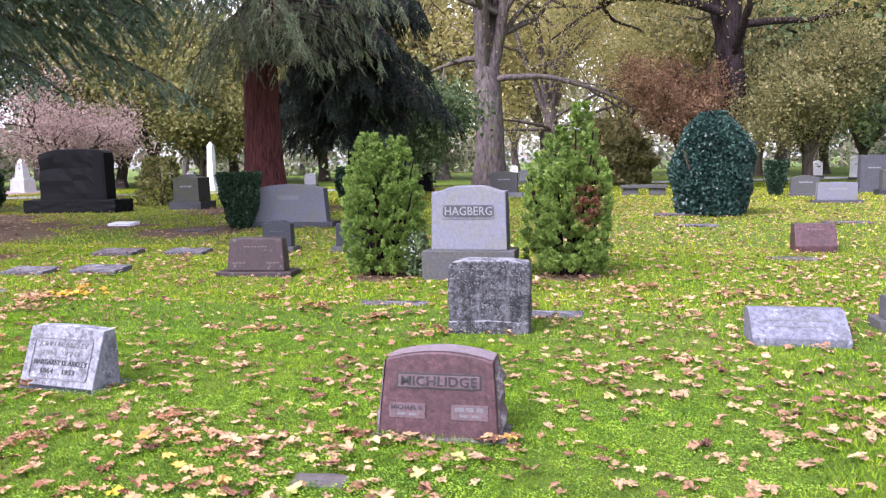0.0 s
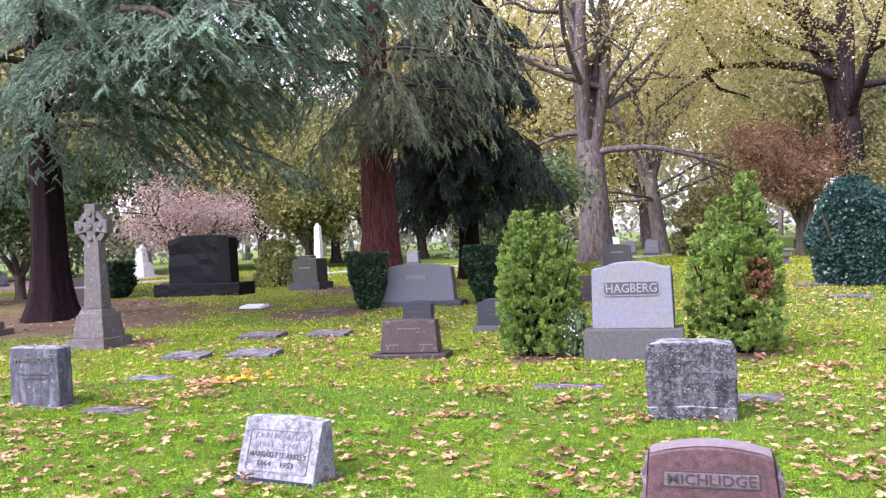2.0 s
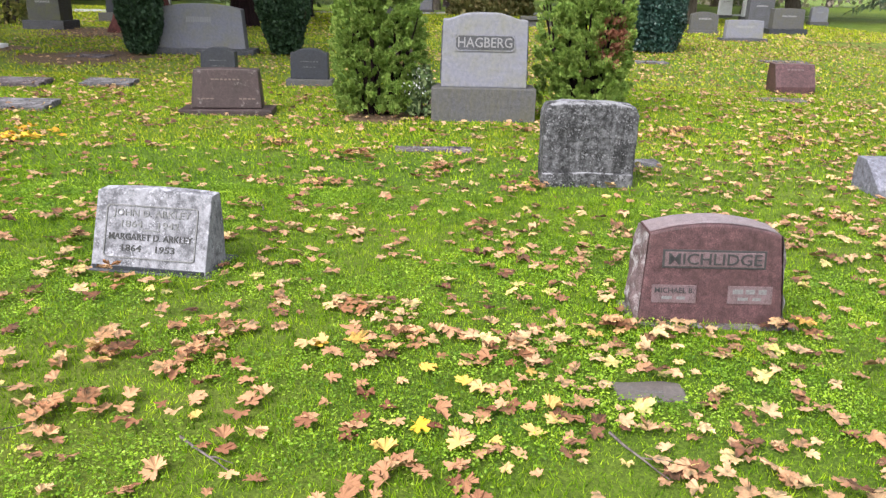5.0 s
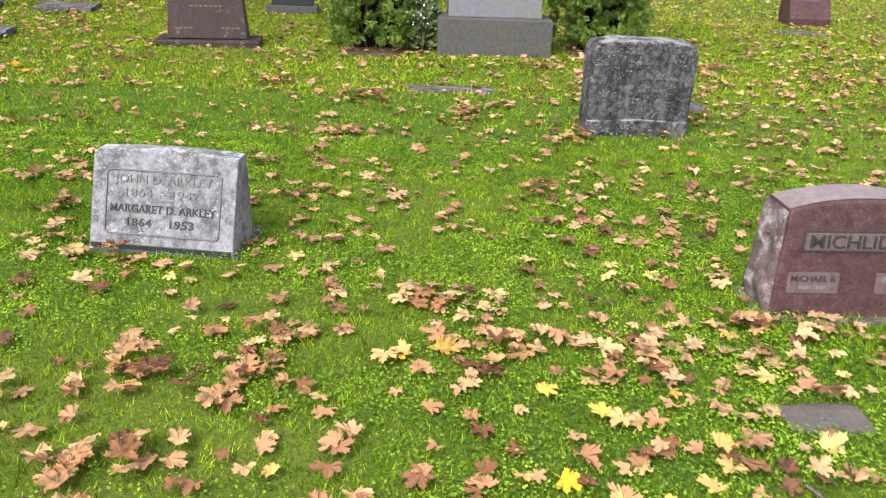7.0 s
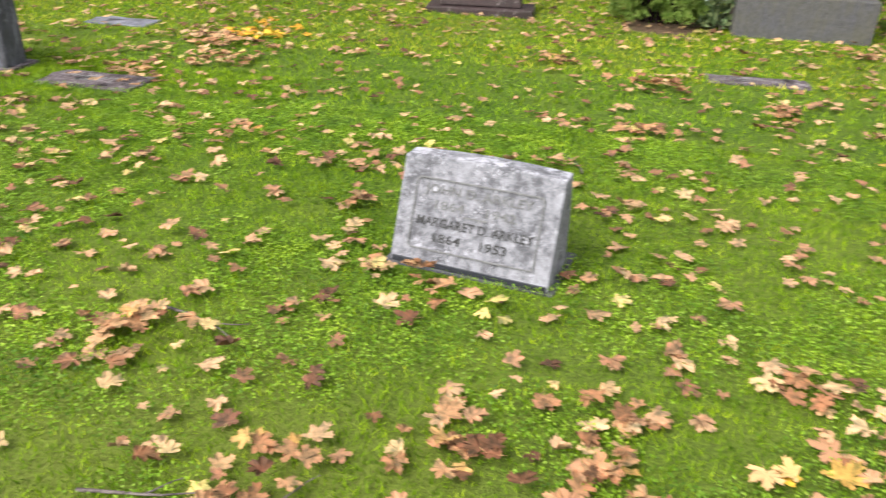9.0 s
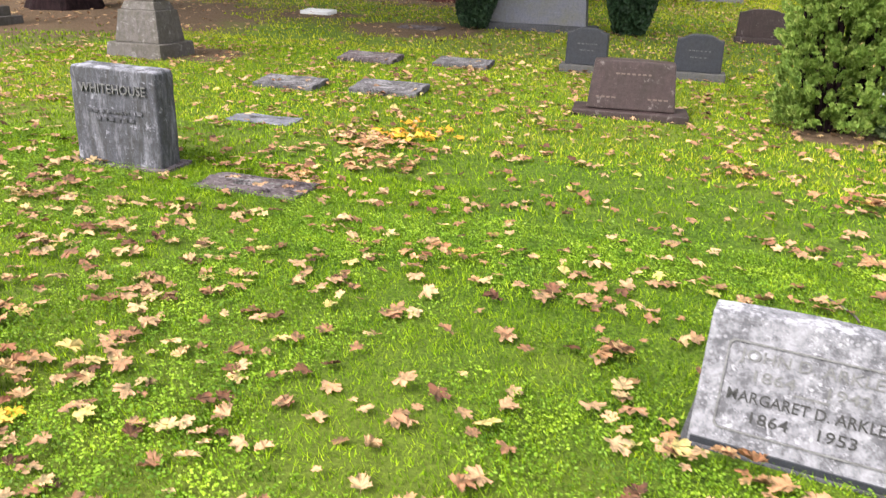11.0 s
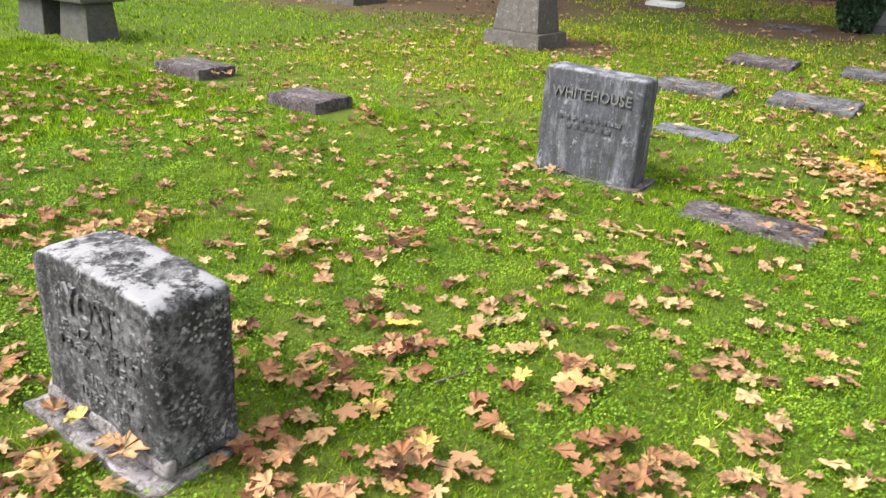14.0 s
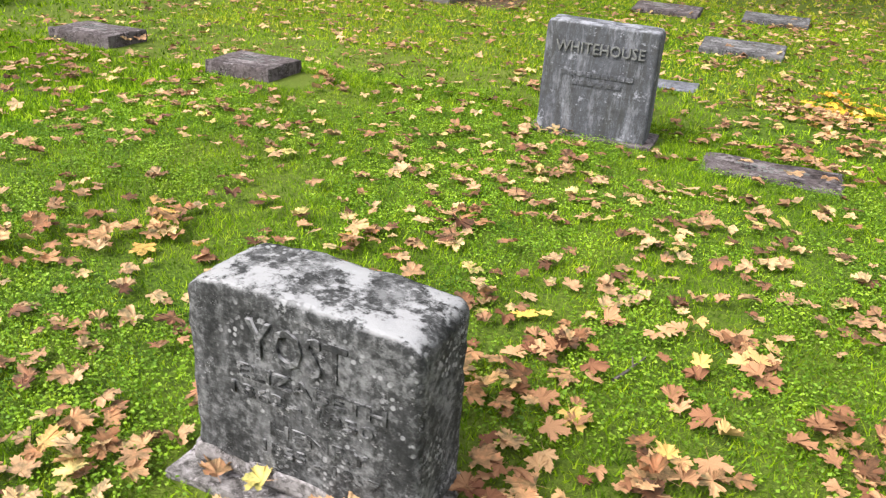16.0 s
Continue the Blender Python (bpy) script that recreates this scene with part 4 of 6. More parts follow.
die_on_base(6.0, 29.2, 0.95, 0.74, 0.25, M_GREY_BASE, M_GREY_BASE, "grey headstone with bowed top", 0.12, 0.03, 0, "headstone", 0.1)
die_on_base(6.0, 25.0, 1.1, 0.62, 0.25, M_GREY, M_GREY_DARK, "low grey granite headstone on a dark base", 0.1, 0.12)
die_on_base(9.0, 32.3, 0.95, 1.4, 0.4, M_GREY_DARK, M_GREY_DARK, "tall dark granite headstone", 0.15, 0.05)
die_on_base(9.15, 29.9, 1.1, 0.9, 0.4, M_GREY_BASE, M_SLATE, "grey headstone on a dark granite base", 0.2, 0.12)
die_on_base(12.9, 49.0, 0.75, 1.35, 0.3, M_WHITE, M_GREY_BASE, "pale marble upright headstone", 0.15, 0.05, 0, "headstone", 0.1)
die_on_base(-23.95, 18.9, 1.0, 1.06, 0.4, M_SLATE, M_GREY_BASE, "dark arched headstone on a grey granite base", 0.3, 0.16, 0, "headstone", 0.1)
die_on_base(-18.55, 18.4, 0.8, 0.85, 0.3, M_BROWN, M_BROWN, "brown headstone behind the tree trunk", 0.12, 0.04)
die_on_base(-9.4, 36.0, 1.3, 0.95, 0.4, M_BLACK, M_BLACK, "polished black granite headstone", 0.15, 0.05)
stone_bench(-14.55, 7.05, 6, 1.32, 0.55, 0.54, "heavy grey granite bench on two block legs")
stone_bench(0.7, 31.1, 0, 1.75, 0.5, 0.42, "low mossy stone bench on the lawn")
flat_stone(-10.42, 6.52, 0.52, 0.42, 0.15, M_FLAT_RED, "thick reddish flat marker in the grass", 3)
flat_stone(-12.03, 6.64, 0.61, 0.42, 0.15, M_FLAT_RED, "thick grey flat marker with leaves on it", 3)
flat_stone(-7.50, 9.95, 0.74, 0.45, 0.09, M_FLAT, "flat granite marker with moss", 2, True, 8)
flat_stone(-8.60, 9.86, 0.70, 0.42, 0.08, M_FLAT, "flat grey granite marker in the grass", 2, True, 8)
flat_stone(-8.58, 11.92, 0.76, 0.45, 0.09, M_FLAT_RED, "flat reddish stone marker in the grass", 2, True, 8)
flat_stone(-7.38, 12.15, 0.72, 0.42, 0.09, M_FLAT, "flat slate-grey marker in the grass", 2, True, 8)
flat_stone(-7.92, 8.22, 0.60, 0.30, 0.02, M_SLANT, "pale flush marker sunk in the lawn", 2)
flat_stone(-6.95, 6.46, 0.72, 0.36, 0.02, M_FLAT_RED, "flush reddish marker half covered with leaves", 2)
flat_stone(-11.95, 17.0, 0.62, 0.42, 0.10, M_WHITE, "small white marble flat marker", 0, False, 6)
flat_stone(-9.35, 15.85, 0.75, 0.5, 0.05, M_FLAT_RED, "brown flat marker among litter", 0, False)
flat_stone(-2.53, 8.13, 0.74, 0.26, 0.015, M_FLAT_RED, "flush brown marker in the grass", 4)
flat_stone(-0.75, 7.68, 0.52, 0.28, 0.035, M_FLAT, "low pale flat marker in the grass", 3)
flat_stone(-1.54, 3.46, 0.27, 0.14, 0.012, M_BRONZE, "small tarnished metal plaque set in the lawn", 0)
flat_stone(2.3, 12.2, 0.7, 0.4, 0.03, M_FLAT_RED, "flush worn marker in the grass", 0)
flat_stone(1.4, 16.9, 0.8, 0.4, 0.06, M_FLAT, "flat grey stone marker in the grass", 0)
flat_stone(1.1, 19.8, 0.9, 0.45, 0.08, M_FLAT_RED, "flat brown stone marker in the grass", 0)
flat_stone(4.4, 17.6, 0.9, 0.45, 0.05, M_FLAT_RED, "flat brown stone marker in the grass", 0)


def far_stones():
    """Small headstones that stand further back among the trees."""
    src = [die_on_base(-6.0, 50.0, 0.8, 0.85, 0.25, M_GREY, M_GREY_BASE, "distant grey headstone on the lawn", 0.15, 0.06, 0, "headstone", 0.08),
           die_on_base(-3.0, 53.0, 0.7, 0.55, 0.3, M_BROWN, M_GREY_BASE, "distant low brown headstone on the lawn", 0.12, 0.05),
           die_on_base(-7.5, 56.0, 0.55, 1.1, 0.3, M_WHITE, M_GREY_BASE, "distant pale marble headstone on the lawn", 0.2, 0.08, 0, "headstone", 0.12)]
    spots = [(-4.4, 46.5), (-2.6, 45.0), (-1.0, 48.5), (-5.2, 58.0), (-3.4, 61.0), (-8.6, 63.0), (0.8, 54.0), (3.6, 49.0), (12.5, 44.0), (14.5, 40.0), (16.0, 47.0), (11.5, 52.0), (-19.0, 46.5), (-23.0, 51.0), (-27.5, 47.0),
             (-30.5, 42.5), (-33.0, 47.5), (-36.0, 38.0), (-38.5, 33.5), (-41.0, 41.0), (-16.0, 54.0), (-13.0, 50.0), (-44.0, 27.0), (-39.0, 26.0)]
    for i, (x, y) in enumerate(spots):
        copy_thing(src[(i * 7) % 3], pose(x, y, gz(x, y), 0, 0, (i * 37) % 17 - 8))


far_stones()

# ---- plants ----
def tubes(paths, sides=7):
    """One vertex and face array for tapered limbs: each path is (points, radii)."""
    Vs, Fs, off = [], [], 0
    ang = np.arange(sides) / sides * 2 * np.pi
    for pts, rad in paths:
        pts, rad = np.asarray(pts, float), np.asarray(rad, float)
        tan = np.gradient(pts, axis=0)
        tan /= np.linalg.norm(tan, axis=1)[:, None] + 1e-9
        ref = np.where(np.abs(tan[:, 2:3]) < 0.9, np.array([[0, 0, 1.0]]), np.array([[1.0, 0, 0]]))
        u = np.cross(tan, ref)
        u /= np.linalg.norm(u, axis=1)[:, None] + 1e-9
        v = np.cross(tan, u)
        ring = pts[:, None] + rad[:, None, None] * (np.cos(ang)[None, :, None] * u[:, None] + np.sin(ang)[None, :, None] * v[:, None])
        n_ = len(pts)
        Vs.append(ring.reshape(-1, 3))
        i = np.arange(n_ - 1)[:, None] * sides
        j = np.arange(sides)[None]
        k = (j + 1) % sides
        Fs.append((np.stack([i + j, i + k, i + sides + k, i + sides + j], -1) + off).reshape(-1, 4))
        off += n_ * sides
    return np.concatenate(Vs), np.concatenate(Fs)


def leaf_cloud(C, size, r, stretch=1.6, along=None, jitter=0.6, flat=0.0):
    """Pointed leaves (a folded lozenge each) round the centres C; along gives their hanging direction."""
    n_ = len(C)
    d = r.normal(size=(n_, 3))
    if along is not None:
        d = along + jitter * d
    d /= np.linalg.norm(d, axis=1)[:, None]
    w = np.cross(d, r.normal(size=(n_, 3)))
    if flat:
        w[:, 2] *= (1 - flat)
    w /= np.linalg.norm(w, axis=1)[:, None] + 1e-9
    nn = np.cross(d, w)
    size = np.broadcast_to(np.asarray(size, float), (n_,))[:, None] * r.uniform(0.65, 1.35, (n_, 1))
    a = C - d * size * 0.5 * stretch
    b_ = C + w * size * 0.5 + nn * size * 0.12
    c = C + d * size * 0.5 * stretch
    e = C - w * size * 0.5 + nn * size * 0.12
    Vv = np.stack([a, b_, c, e], 1).reshape(-1, 3)
    Ff = np.arange(n_ * 4).reshape(-1, 4)
    return Vv, Ff


def needle_cloud(C, size, r, stretch, along, jitter):
    """Narrow pointed needles, one sliver each, along the given directions."""
    n_ = len(C)
    d = along + jitter * r.normal(size=(n_, 3))
    d /= np.linalg.norm(d, axis=1)[:, None]
    w = np.cross(d, np.array([0, 0, 0.5]) + 0.8 * r.normal(size=(n_, 3)))
    w /= np.linalg.norm(w, axis=1)[:, None] + 1e-9
    size = size * r.uniform(0.65, 1.35, (n_, 1))
    Vv = np.stack([C - d * size * 0.5 * stretch - w * size * 0.5, C - d * size * 0.5 * stretch + w * size * 0.5, C + d * size * 0.5 * stretch], 1).reshape(-1, 3)
    return Vv, np.arange(n_ * 3).reshape(-1, 3)


def wander(p, d, length, n_, r, bend=0.25, lift=0.0):
    pts, d = [np.array(p, float)], np.array(d, float)
    for _ in range(n_):
        d = d + r.normal(size=3) * bend / n_ ** 0.5 + np.array([0, 0, lift / n_])
        d /= np.linalg.norm(d)
        pts.append(pts[-1] + d * length / n_)
    return np.array(pts), d


def broadleaf(name, label, m, seed, height, trunk_r, fork, stems, spread, leaf_mat_, bark, leaf=0.16, leaves=9000, clump=0.8, bare=0.0, lift=0.35, flare=1.5, low=0.0, levels=3, stem_r=0.6, sides=7, category="tree", group="trees", limbs=(), floor=0.0):
    """A broad-leaved tree: forking trunk, three orders of limbs, and leaves in clumps at the twig ends."""
    r = np.random.default_rng(seed)
    t = thing(name, label, category, m, group)
    base = np.array([0, 0, -0.2])
    trunk_pts, d0 = wander(base, (0, 0, 1), fork + 0.2, 6, r, 0.1)
    rr = trunk_r * np.linspace(1, 0.85, 7)
    rr[0] *= flare
    rr[1] *= 1 + (flare - 1) * 0.35
    wood, tips = [(trunk_pts, rr)], []

    def grow(p, d, length, rad, level):
        pts, dd = wander(p, d, length, 7, r, 0.32 if level else 0.2, lift * (0.4 if level == 0 else 0.15))
        wood.append((pts, rad * np.linspace(1, 0.35, 8)))
        if level >= levels - 1:
            tips.extend(pts[3:])
            return
        k = 5 if level == 0 else 4
        for i in range(k):
            f = r.uniform(0.3, 1.0) if i else 1.0
            q = pts[min(int(f * 7), 7)]
            side = r.normal(size=3)
            side[2] = side[2] * 0.6 + 0.1
            nd = dd * 0.7 + side / np.linalg.norm(side) * 0.85
            grow(q, nd / np.linalg.norm(nd), length * r.uniform(0.4, 0.62), rad * 0.42, level + 1)

    for s in range(stems):
        a = 2 * np.pi * (s + r.uniform(-0.25, 0.25)) / stems
        out = np.array([np.cos(a) * spread, np.sin(a) * spread, 1.0])
        start = trunk_pts[-1] - np.array([0, 0, r.uniform(0, 0.35) * fork])
        grow(start, out / np.linalg.norm(out), (height - fork) * r.uniform(0.5, 0.72), trunk_r * stem_r, 0)
    if low:
        for s in range(3):
            a = r.uniform(0, 2 * np.pi)
            grow(trunk_pts[4], (np.cos(a), np.sin(a), 0.25), low, trunk_r * 0.3, 1)
    for z, az, length in limbs:
        q = radians(az)
        pts, dd = wander((0, 0, z), (np.cos(q), np.sin(q), 0.22), length, 9, r, 0.4, 0.02)
        wood.append((pts, trunk_r * np.linspace(0.24, 0.07, 10)))
        for k in (4, 6, 8, 9):
            side = np.array([dd[0], dd[1], 0.15]) + r.normal(size=3) * 0.55
            grow(pts[k], side / np.linalg.norm(side), length * 0.32, trunk_r * 0.1, levels - 2)
    Vw, Fw = tubes(wood[:1], 12)
    smooth(part("trunk", mesh_arrays("trunk", Vw, Fw), bark, t))
    Vw, Fw = tubes(wood[1:], sides)
    tagged(smooth(part("branching", mesh_arrays("branching", Vw, Fw), bark, t)), kind="stuff")
    tips = np.array(tips)
    C = tips[r.integers(0, len(tips), leaves)] + r.normal(size=(leaves, 3)) * clump * np.array([1, 1, 0.7])
    C = C[C[:, 2] > (floor or max(0.3, fork * 0.6)) + 0.8 * r.normal(size=len(C)) * (floor > 0)]
    if bare:
        C = C[r.random(len(C)) > bare]
    Vl, Fl = leaf_cloud(C, leaf, r)
    part("crown", mesh_arrays("crown", Vl, Fl), leaf_mat_, t)
    return t


def bush(name, label, m, seed, w, h, mat, leaf, leaves, shape, category="shrub", bark=None, stems=6, depth=None, extra=None, group="", stem_h=0.25, inner=True):
    """A shrub whose leaves fill the skin of a shape; shape(u, a) gives the radius at height share u and angle a."""
    r = np.random.default_rng(seed)
    t = thing(name, label, category, m, group)
    u = r.random(leaves) ** 0.9
    a = r.uniform(0, 2 * np.pi, leaves)
    rad = np.array([shape(x, y) for x, y in zip(u, a)])
    k = 1 - np.abs(r.normal(size=leaves)) * 0.13
    dd = (depth or w) / w
    C = np.column_stack([np.cos(a) * rad * k * w / 2, np.sin(a) * rad * k * w / 2 * dd, 0.05 + u * h])
    # the flat or domed top
    m_ = leaves // 6
    aa, q = r.uniform(0, 2 * np.pi, m_), np.sqrt(r.random(m_))
    top = np.array([shape(0.97, y) for y in aa]) * q
    C = np.vstack([C, np.column_stack([np.cos(aa) * top * w / 2, np.sin(aa) * top * w / 2 * dd, h * (0.985 + 0.02 * r.normal(size=m_))])])
    out = C * np.array([1, 1, 0.0])
    out /= np.linalg.norm(out, axis=1)[:, None] + 1e-6
    Vl, Fl = leaf_cloud(C, leaf, r, 1.7, out * 0.6 + np.array([0, 0, 0.6]), 0.7)
    part("foliage", mesh_arrays("foliage", Vl, Fl), mat, t)
    wood = []
    for s in range(stems):
        b_ = r.uniform(0, 2 * np.pi)
        rr = shape(0.5, b_) * 0.35 * w / 2
        pts, _ = wander((0.12 * w * np.cos(b_), 0.12 * w * np.sin(b_), -0.05), (np.cos(b_) * 0.25, np.sin(b_) * 0.25, 1), h * 0.8, 6, r, 0.2)
        wood.append((pts, np.linspace(0.035, 0.012, 7) * max(w, 0.8)))
    Vw, Fw = tubes(wood, 6)
    part("stem", mesh_arrays("stem", Vw, Fw), bark or M_BARK_TWIG, t)
    if inner:
        # shaded twiggy heart of the shrub
        g = 900
        u2, a2 = r.random(g), r.uniform(0, 2 * np.pi, g)
        rd = np.array([shape(x, y) for x, y in zip(u2, a2)]) * 0.72
        Ci = np.column_stack([np.cos(a2) * rd * w / 2, np.sin(a2) * rd * w / 2 * dd, 0.08 + u2 * h * 0.9])
        Vi, Fi = leaf_cloud(Ci, 0.16 * w, r, 1.2)
        part("inner_foliage", mesh_arrays("inner_foliage", Vi, Fi), mat, t)
    if extra:
        extra(t, r)
    return t


def lump(seed):
    f = np.random.default_rng(seed)
    ph, am = f.uniform(0, 6.28, 12), f.uniform(0.02, 0.075, 12)
    return lambda u, a: sum(am[i] * math.sin((i % 5 + 1) * a + ph[i] + (i // 2 + 2) * 2.2 * u) for i in range(12))


def thuja(name, label, x, y, seed, peaks, red=None):
    """An untrimmed columnar cedar shrub: clumps of upright sprays of scale leaves on several leaders."""
    r = np.random.default_rng(seed)
    t = thing(name, label, "shrub", at(x, y), "cedar shrubs beside the tall headstone")
    C, D = [], []
    for px, py, ph, pw in peaks:
        n_ = int(340 * pw * ph)
        u = r.random(n_)
        a = r.uniform(0, 2 * np.pi, n_)
        prof = np.clip(0.74 + 1.3 * u, 0, 1) * np.clip(1.05 - np.maximum(u - 0.55, 0) ** 1.6 * 3.0, 0.06, 1)
        rad = 1.12 * pw * prof * (0.70 + 0.36 * r.random(n_))
        cc = np.column_stack([px + np.cos(a) * rad, py + np.sin(a) * rad, 0.10 + u * (ph - 0.16)])
        dd = np.column_stack([np.cos(a) * 0.55, np.sin(a) * 0.55, np.full(n_, 0.8)])
        C.append(cc)
        D.append(dd / np.linalg.norm(dd, axis=1)[:, None])
    C, D = np.vstack(C), np.vstack(D)
    # each spray is a flat upright fan that nods outward
    size = r.uniform(0.055, 0.105, len(C))
    k = 105
    s = r.random((len(C), k, 1)) ** 0.75
    nrm = np.cross(D, r.normal(size=D.shape))
    nrm /= np.linalg.norm(nrm, axis=1)[:, None]
    lat = np.cross(D, nrm)
    q = r.uniform(-1, 1, (len(C), k, 1)) * np.sin(np.pi * (0.12 + 0.8 * s)) * 0.62
    off = (lat[:, None] * q + nrm[:, None] * r.normal(size=(len(C), k, 1)) * 0.10) * size[:, None, None]
    nod = np.array([0, 0, -0.35]) * (s ** 2) * size[:, None, None]
    CC = (C[:, None] + D[:, None] * (s - 0.4) * size[:, None, None] * 1.5 + off + nod).reshape(-1, 3)
    DD = (D[:, None] + lat[:, None] * q * 1.3 + nod).reshape(-1, 3)
    ok = CC[:, 2] > 0.05
    CC, DD = CC[ok], DD[ok]
    if red:
        hit = np.linalg.norm((CC - np.array(red)) / np.array([0.15, 0.4, 0.23]), axis=1) < 1 + 0.3 * r.normal(size=len(CC))
        Vr, Fr = leaf_cloud(CC[hit], 0.026, r, 2.0, DD[hit], 0.45)
        part("dead_patch", mesh_arrays("dead_patch", Vr, Fr), M_THUJA_RED, t, "rust-red dead foliage")
        CC, DD = CC[~hit], DD[~hit]
    Vl, Fl = leaf_cloud(CC, 0.0155, r, 2.6, DD, 0.35)
    part("foliage", mesh_arrays("foliage", Vl, Fl), M_THUJA, t)
    wood = []
    for px, py, ph, pw in peaks:
        for s in range(3):
            b_ = r.uniform(0, 6.28)
            pts, _ = wander((px * 0.4, py * 0.4, -0.05), (px + 0.1 * np.cos(b_), py + 0.1 * np.sin(b_), 1.6), ph * 0.85, 6, r, 0.1)
            wood.append((pts, np.linspace(0.03, 0.008, 7)))
    Vw, Fw = tubes(wood, 6)
    part("stem", mesh_arrays("stem", Vw, Fw), M_BARK_DARK, t)
    g = 5000
    i = r.integers(0, len(C), g)
    Ci = C[i] * np.array([0.7, 0.7, 0.95])
    Vi, Fi = leaf_cloud(Ci, 0.045, r, 1.6)
    part("inner_foliage", mesh_arrays("inner_foliage", Vi, Fi), M_THUJA, t)
    return t


def conifer(name, label, m, seed, trunk_r, height, first, boughs, mat, bark, reach, flare=1.6, droop=0.5, hang=0.5, explicit=(), needle=0.15, dense=1.0, group="conifers"):
    """A conifer with long drooping boughs: laterals along each bough, hanging sprays of needles on each lateral.
    explicit: extra boughs as (height, azimuth in degrees, length, fall)."""
    r = np.random.default_rng(seed)
    t = thing(name, label, "conifer tree", m, group)
    n_ = 14
    zz = np.concatenate([[-0.3, 0.05, 0.35, 0.8, 1.5], np.linspace(2.6, height, n_)])
    rad = trunk_r * np.clip(1 - zz / height * 0.85, 0.08, 1)
    rad[0] *= flare * 1.15
    rad[1] *= flare
    rad[2] *= 1 + (flare - 1) * 0.6
    rad[3] *= 1 + (flare - 1) * 0.3
    rad[4] *= 1 + (flare - 1) * 0.1
    sides = 40
    ang = np.arange(sides) / sides * 2 * np.pi
    ridge = 1 + 0.05 * np.sin(ang * 7 + 1.0) + 0.035 * np.sin(ang * 13) + 0.025 * r.normal(size=sides)
    V_ = np.stack([np.stack([np.cos(ang) * q * ridge, np.sin(ang) * q * ridge, np.full(sides, z)], -1) for q, z in zip(rad, zz)]).reshape(-1, 3)
    i = np.arange(len(zz) - 1)[:, None] * sides
    j = np.arange(sides)[None]
    k = (j + 1) % sides
    F_ = np.stack([i + j, i + k, i + sides + k, i + sides + j], -1).reshape(-1, 4)
    smooth(part("trunk", mesh_arrays("trunk", V_, F_), bark, t))
    specs = list(explicit)
    for b_ in range(boughs):
        u = b_ / boughs
        z = first + (height - first) * u ** 1.3 * 0.95
        specs.append((z, math.degrees(b_ * 2.39996 + r.uniform(-0.3, 0.3)), reach * (1 - u) ** 0.7 * r.uniform(0.65, 1.1) + 0.6, droop * r.uniform(0.7, 1.3)))
    wood, C, D = [], [], []
    for z, az, L, fall in specs:
        a = radians(az)
        h_ = np.array([np.cos(a), np.sin(a), 0])
        s = np.linspace(0, 1, 10)
        pts = np.outer(s * L, h_)
        pts[:, 2] = z + L * (0.12 * s - fall * s ** 1.8)
        pts += r.normal(size=pts.shape) * 0.03 * L * s[:, None] * 0.5
        wood.append((pts, np.linspace(0.014 * L + 0.02, 0.008, 10)))
        nl = int(L * 5.5 * dense)
        for q in range(nl):
            f = 0.18 + 0.82 * (q + r.random()) / nl
            p = np.array([np.interp(f, s, pts[:, c]) for c in range(3)])
            side = np.array([-h_[1], h_[0], 0]) * (1 if q % 2 else -1)
            ll = (0.30 * L * (1.05 - f) + 0.35) * r.uniform(0.6, 1.2)
            d = side * 0.8 + h_ * 0.7 + np.array([0, 0, -hang * 0.6])
            d /= np.linalg.norm(d)
            g = np.linspace(0, 1, 7)
            lp = p + np.outer(g * ll, d)
            lp[:, 2] -= hang * ll * g ** 2
            wood.append((lp[::2], np.linspace(0.012, 0.004, 4)))
            # flat drooping branchlets along the lateral, each feathered with needles
            ns, kk = int(ll * 19 * dense) + 3, 19
            gi = r.random(ns)
            base = np.column_stack([np.interp(gi, g, lp[:, c]) for c in range(3)])
            over = np.array([-d[1], d[0], 0.0])
            bd = d * 0.7 + np.outer(np.where(r.random(ns) < 0.5, -1, 1) * r.uniform(0.2, 0.9, ns), over)
            bd[:, 2] -= hang * r.uniform(0.15, 1.1, ns)
            bd /= np.linalg.norm(bd, axis=1)[:, None]
            bl = needle * r.uniform(0.8, 2.0, ns) * (1.15 - 0.5 * gi)
            sp = np.cross(bd, np.array([0, 0, 1.0]) + 0.25 * r.normal(size=(ns, 3)))
            sp /= np.linalg.norm(sp, axis=1)[:, None] + 1e-9
            sn = (np.arange(kk) + r.random((ns, kk))) / kk
            sg = np.where(np.arange(kk) % 2, 1.0, -1.0)[None, :, None]
            nd = bd[:, None] * 0.75 + sp[:, None] * sg * 0.65 * (1.1 - sn[..., None])
            pos = base[:, None] + bd[:, None] * (bl[:, None] * sn)[..., None] + nd * needle * 0.12
            pos[..., 2] -= hang * 0.45 * bl[:, None] * sn ** 2
            C.append(pos.reshape(-1, 3))
            D.append(nd.reshape(-1, 3))
    Vw, Fw = tubes(wood, 5)
    part("branching", mesh_arrays("branching", Vw, Fw), M_BARK_TWIG, t)
    C, D = np.vstack(C), np.vstack(D)
    Vl, Fl = needle_cloud(C, needle * 0.125, r, 3.9, D, 0.2)
    part("needles", mesh_arrays("needles", Vl, Fl), mat, t)
    return t


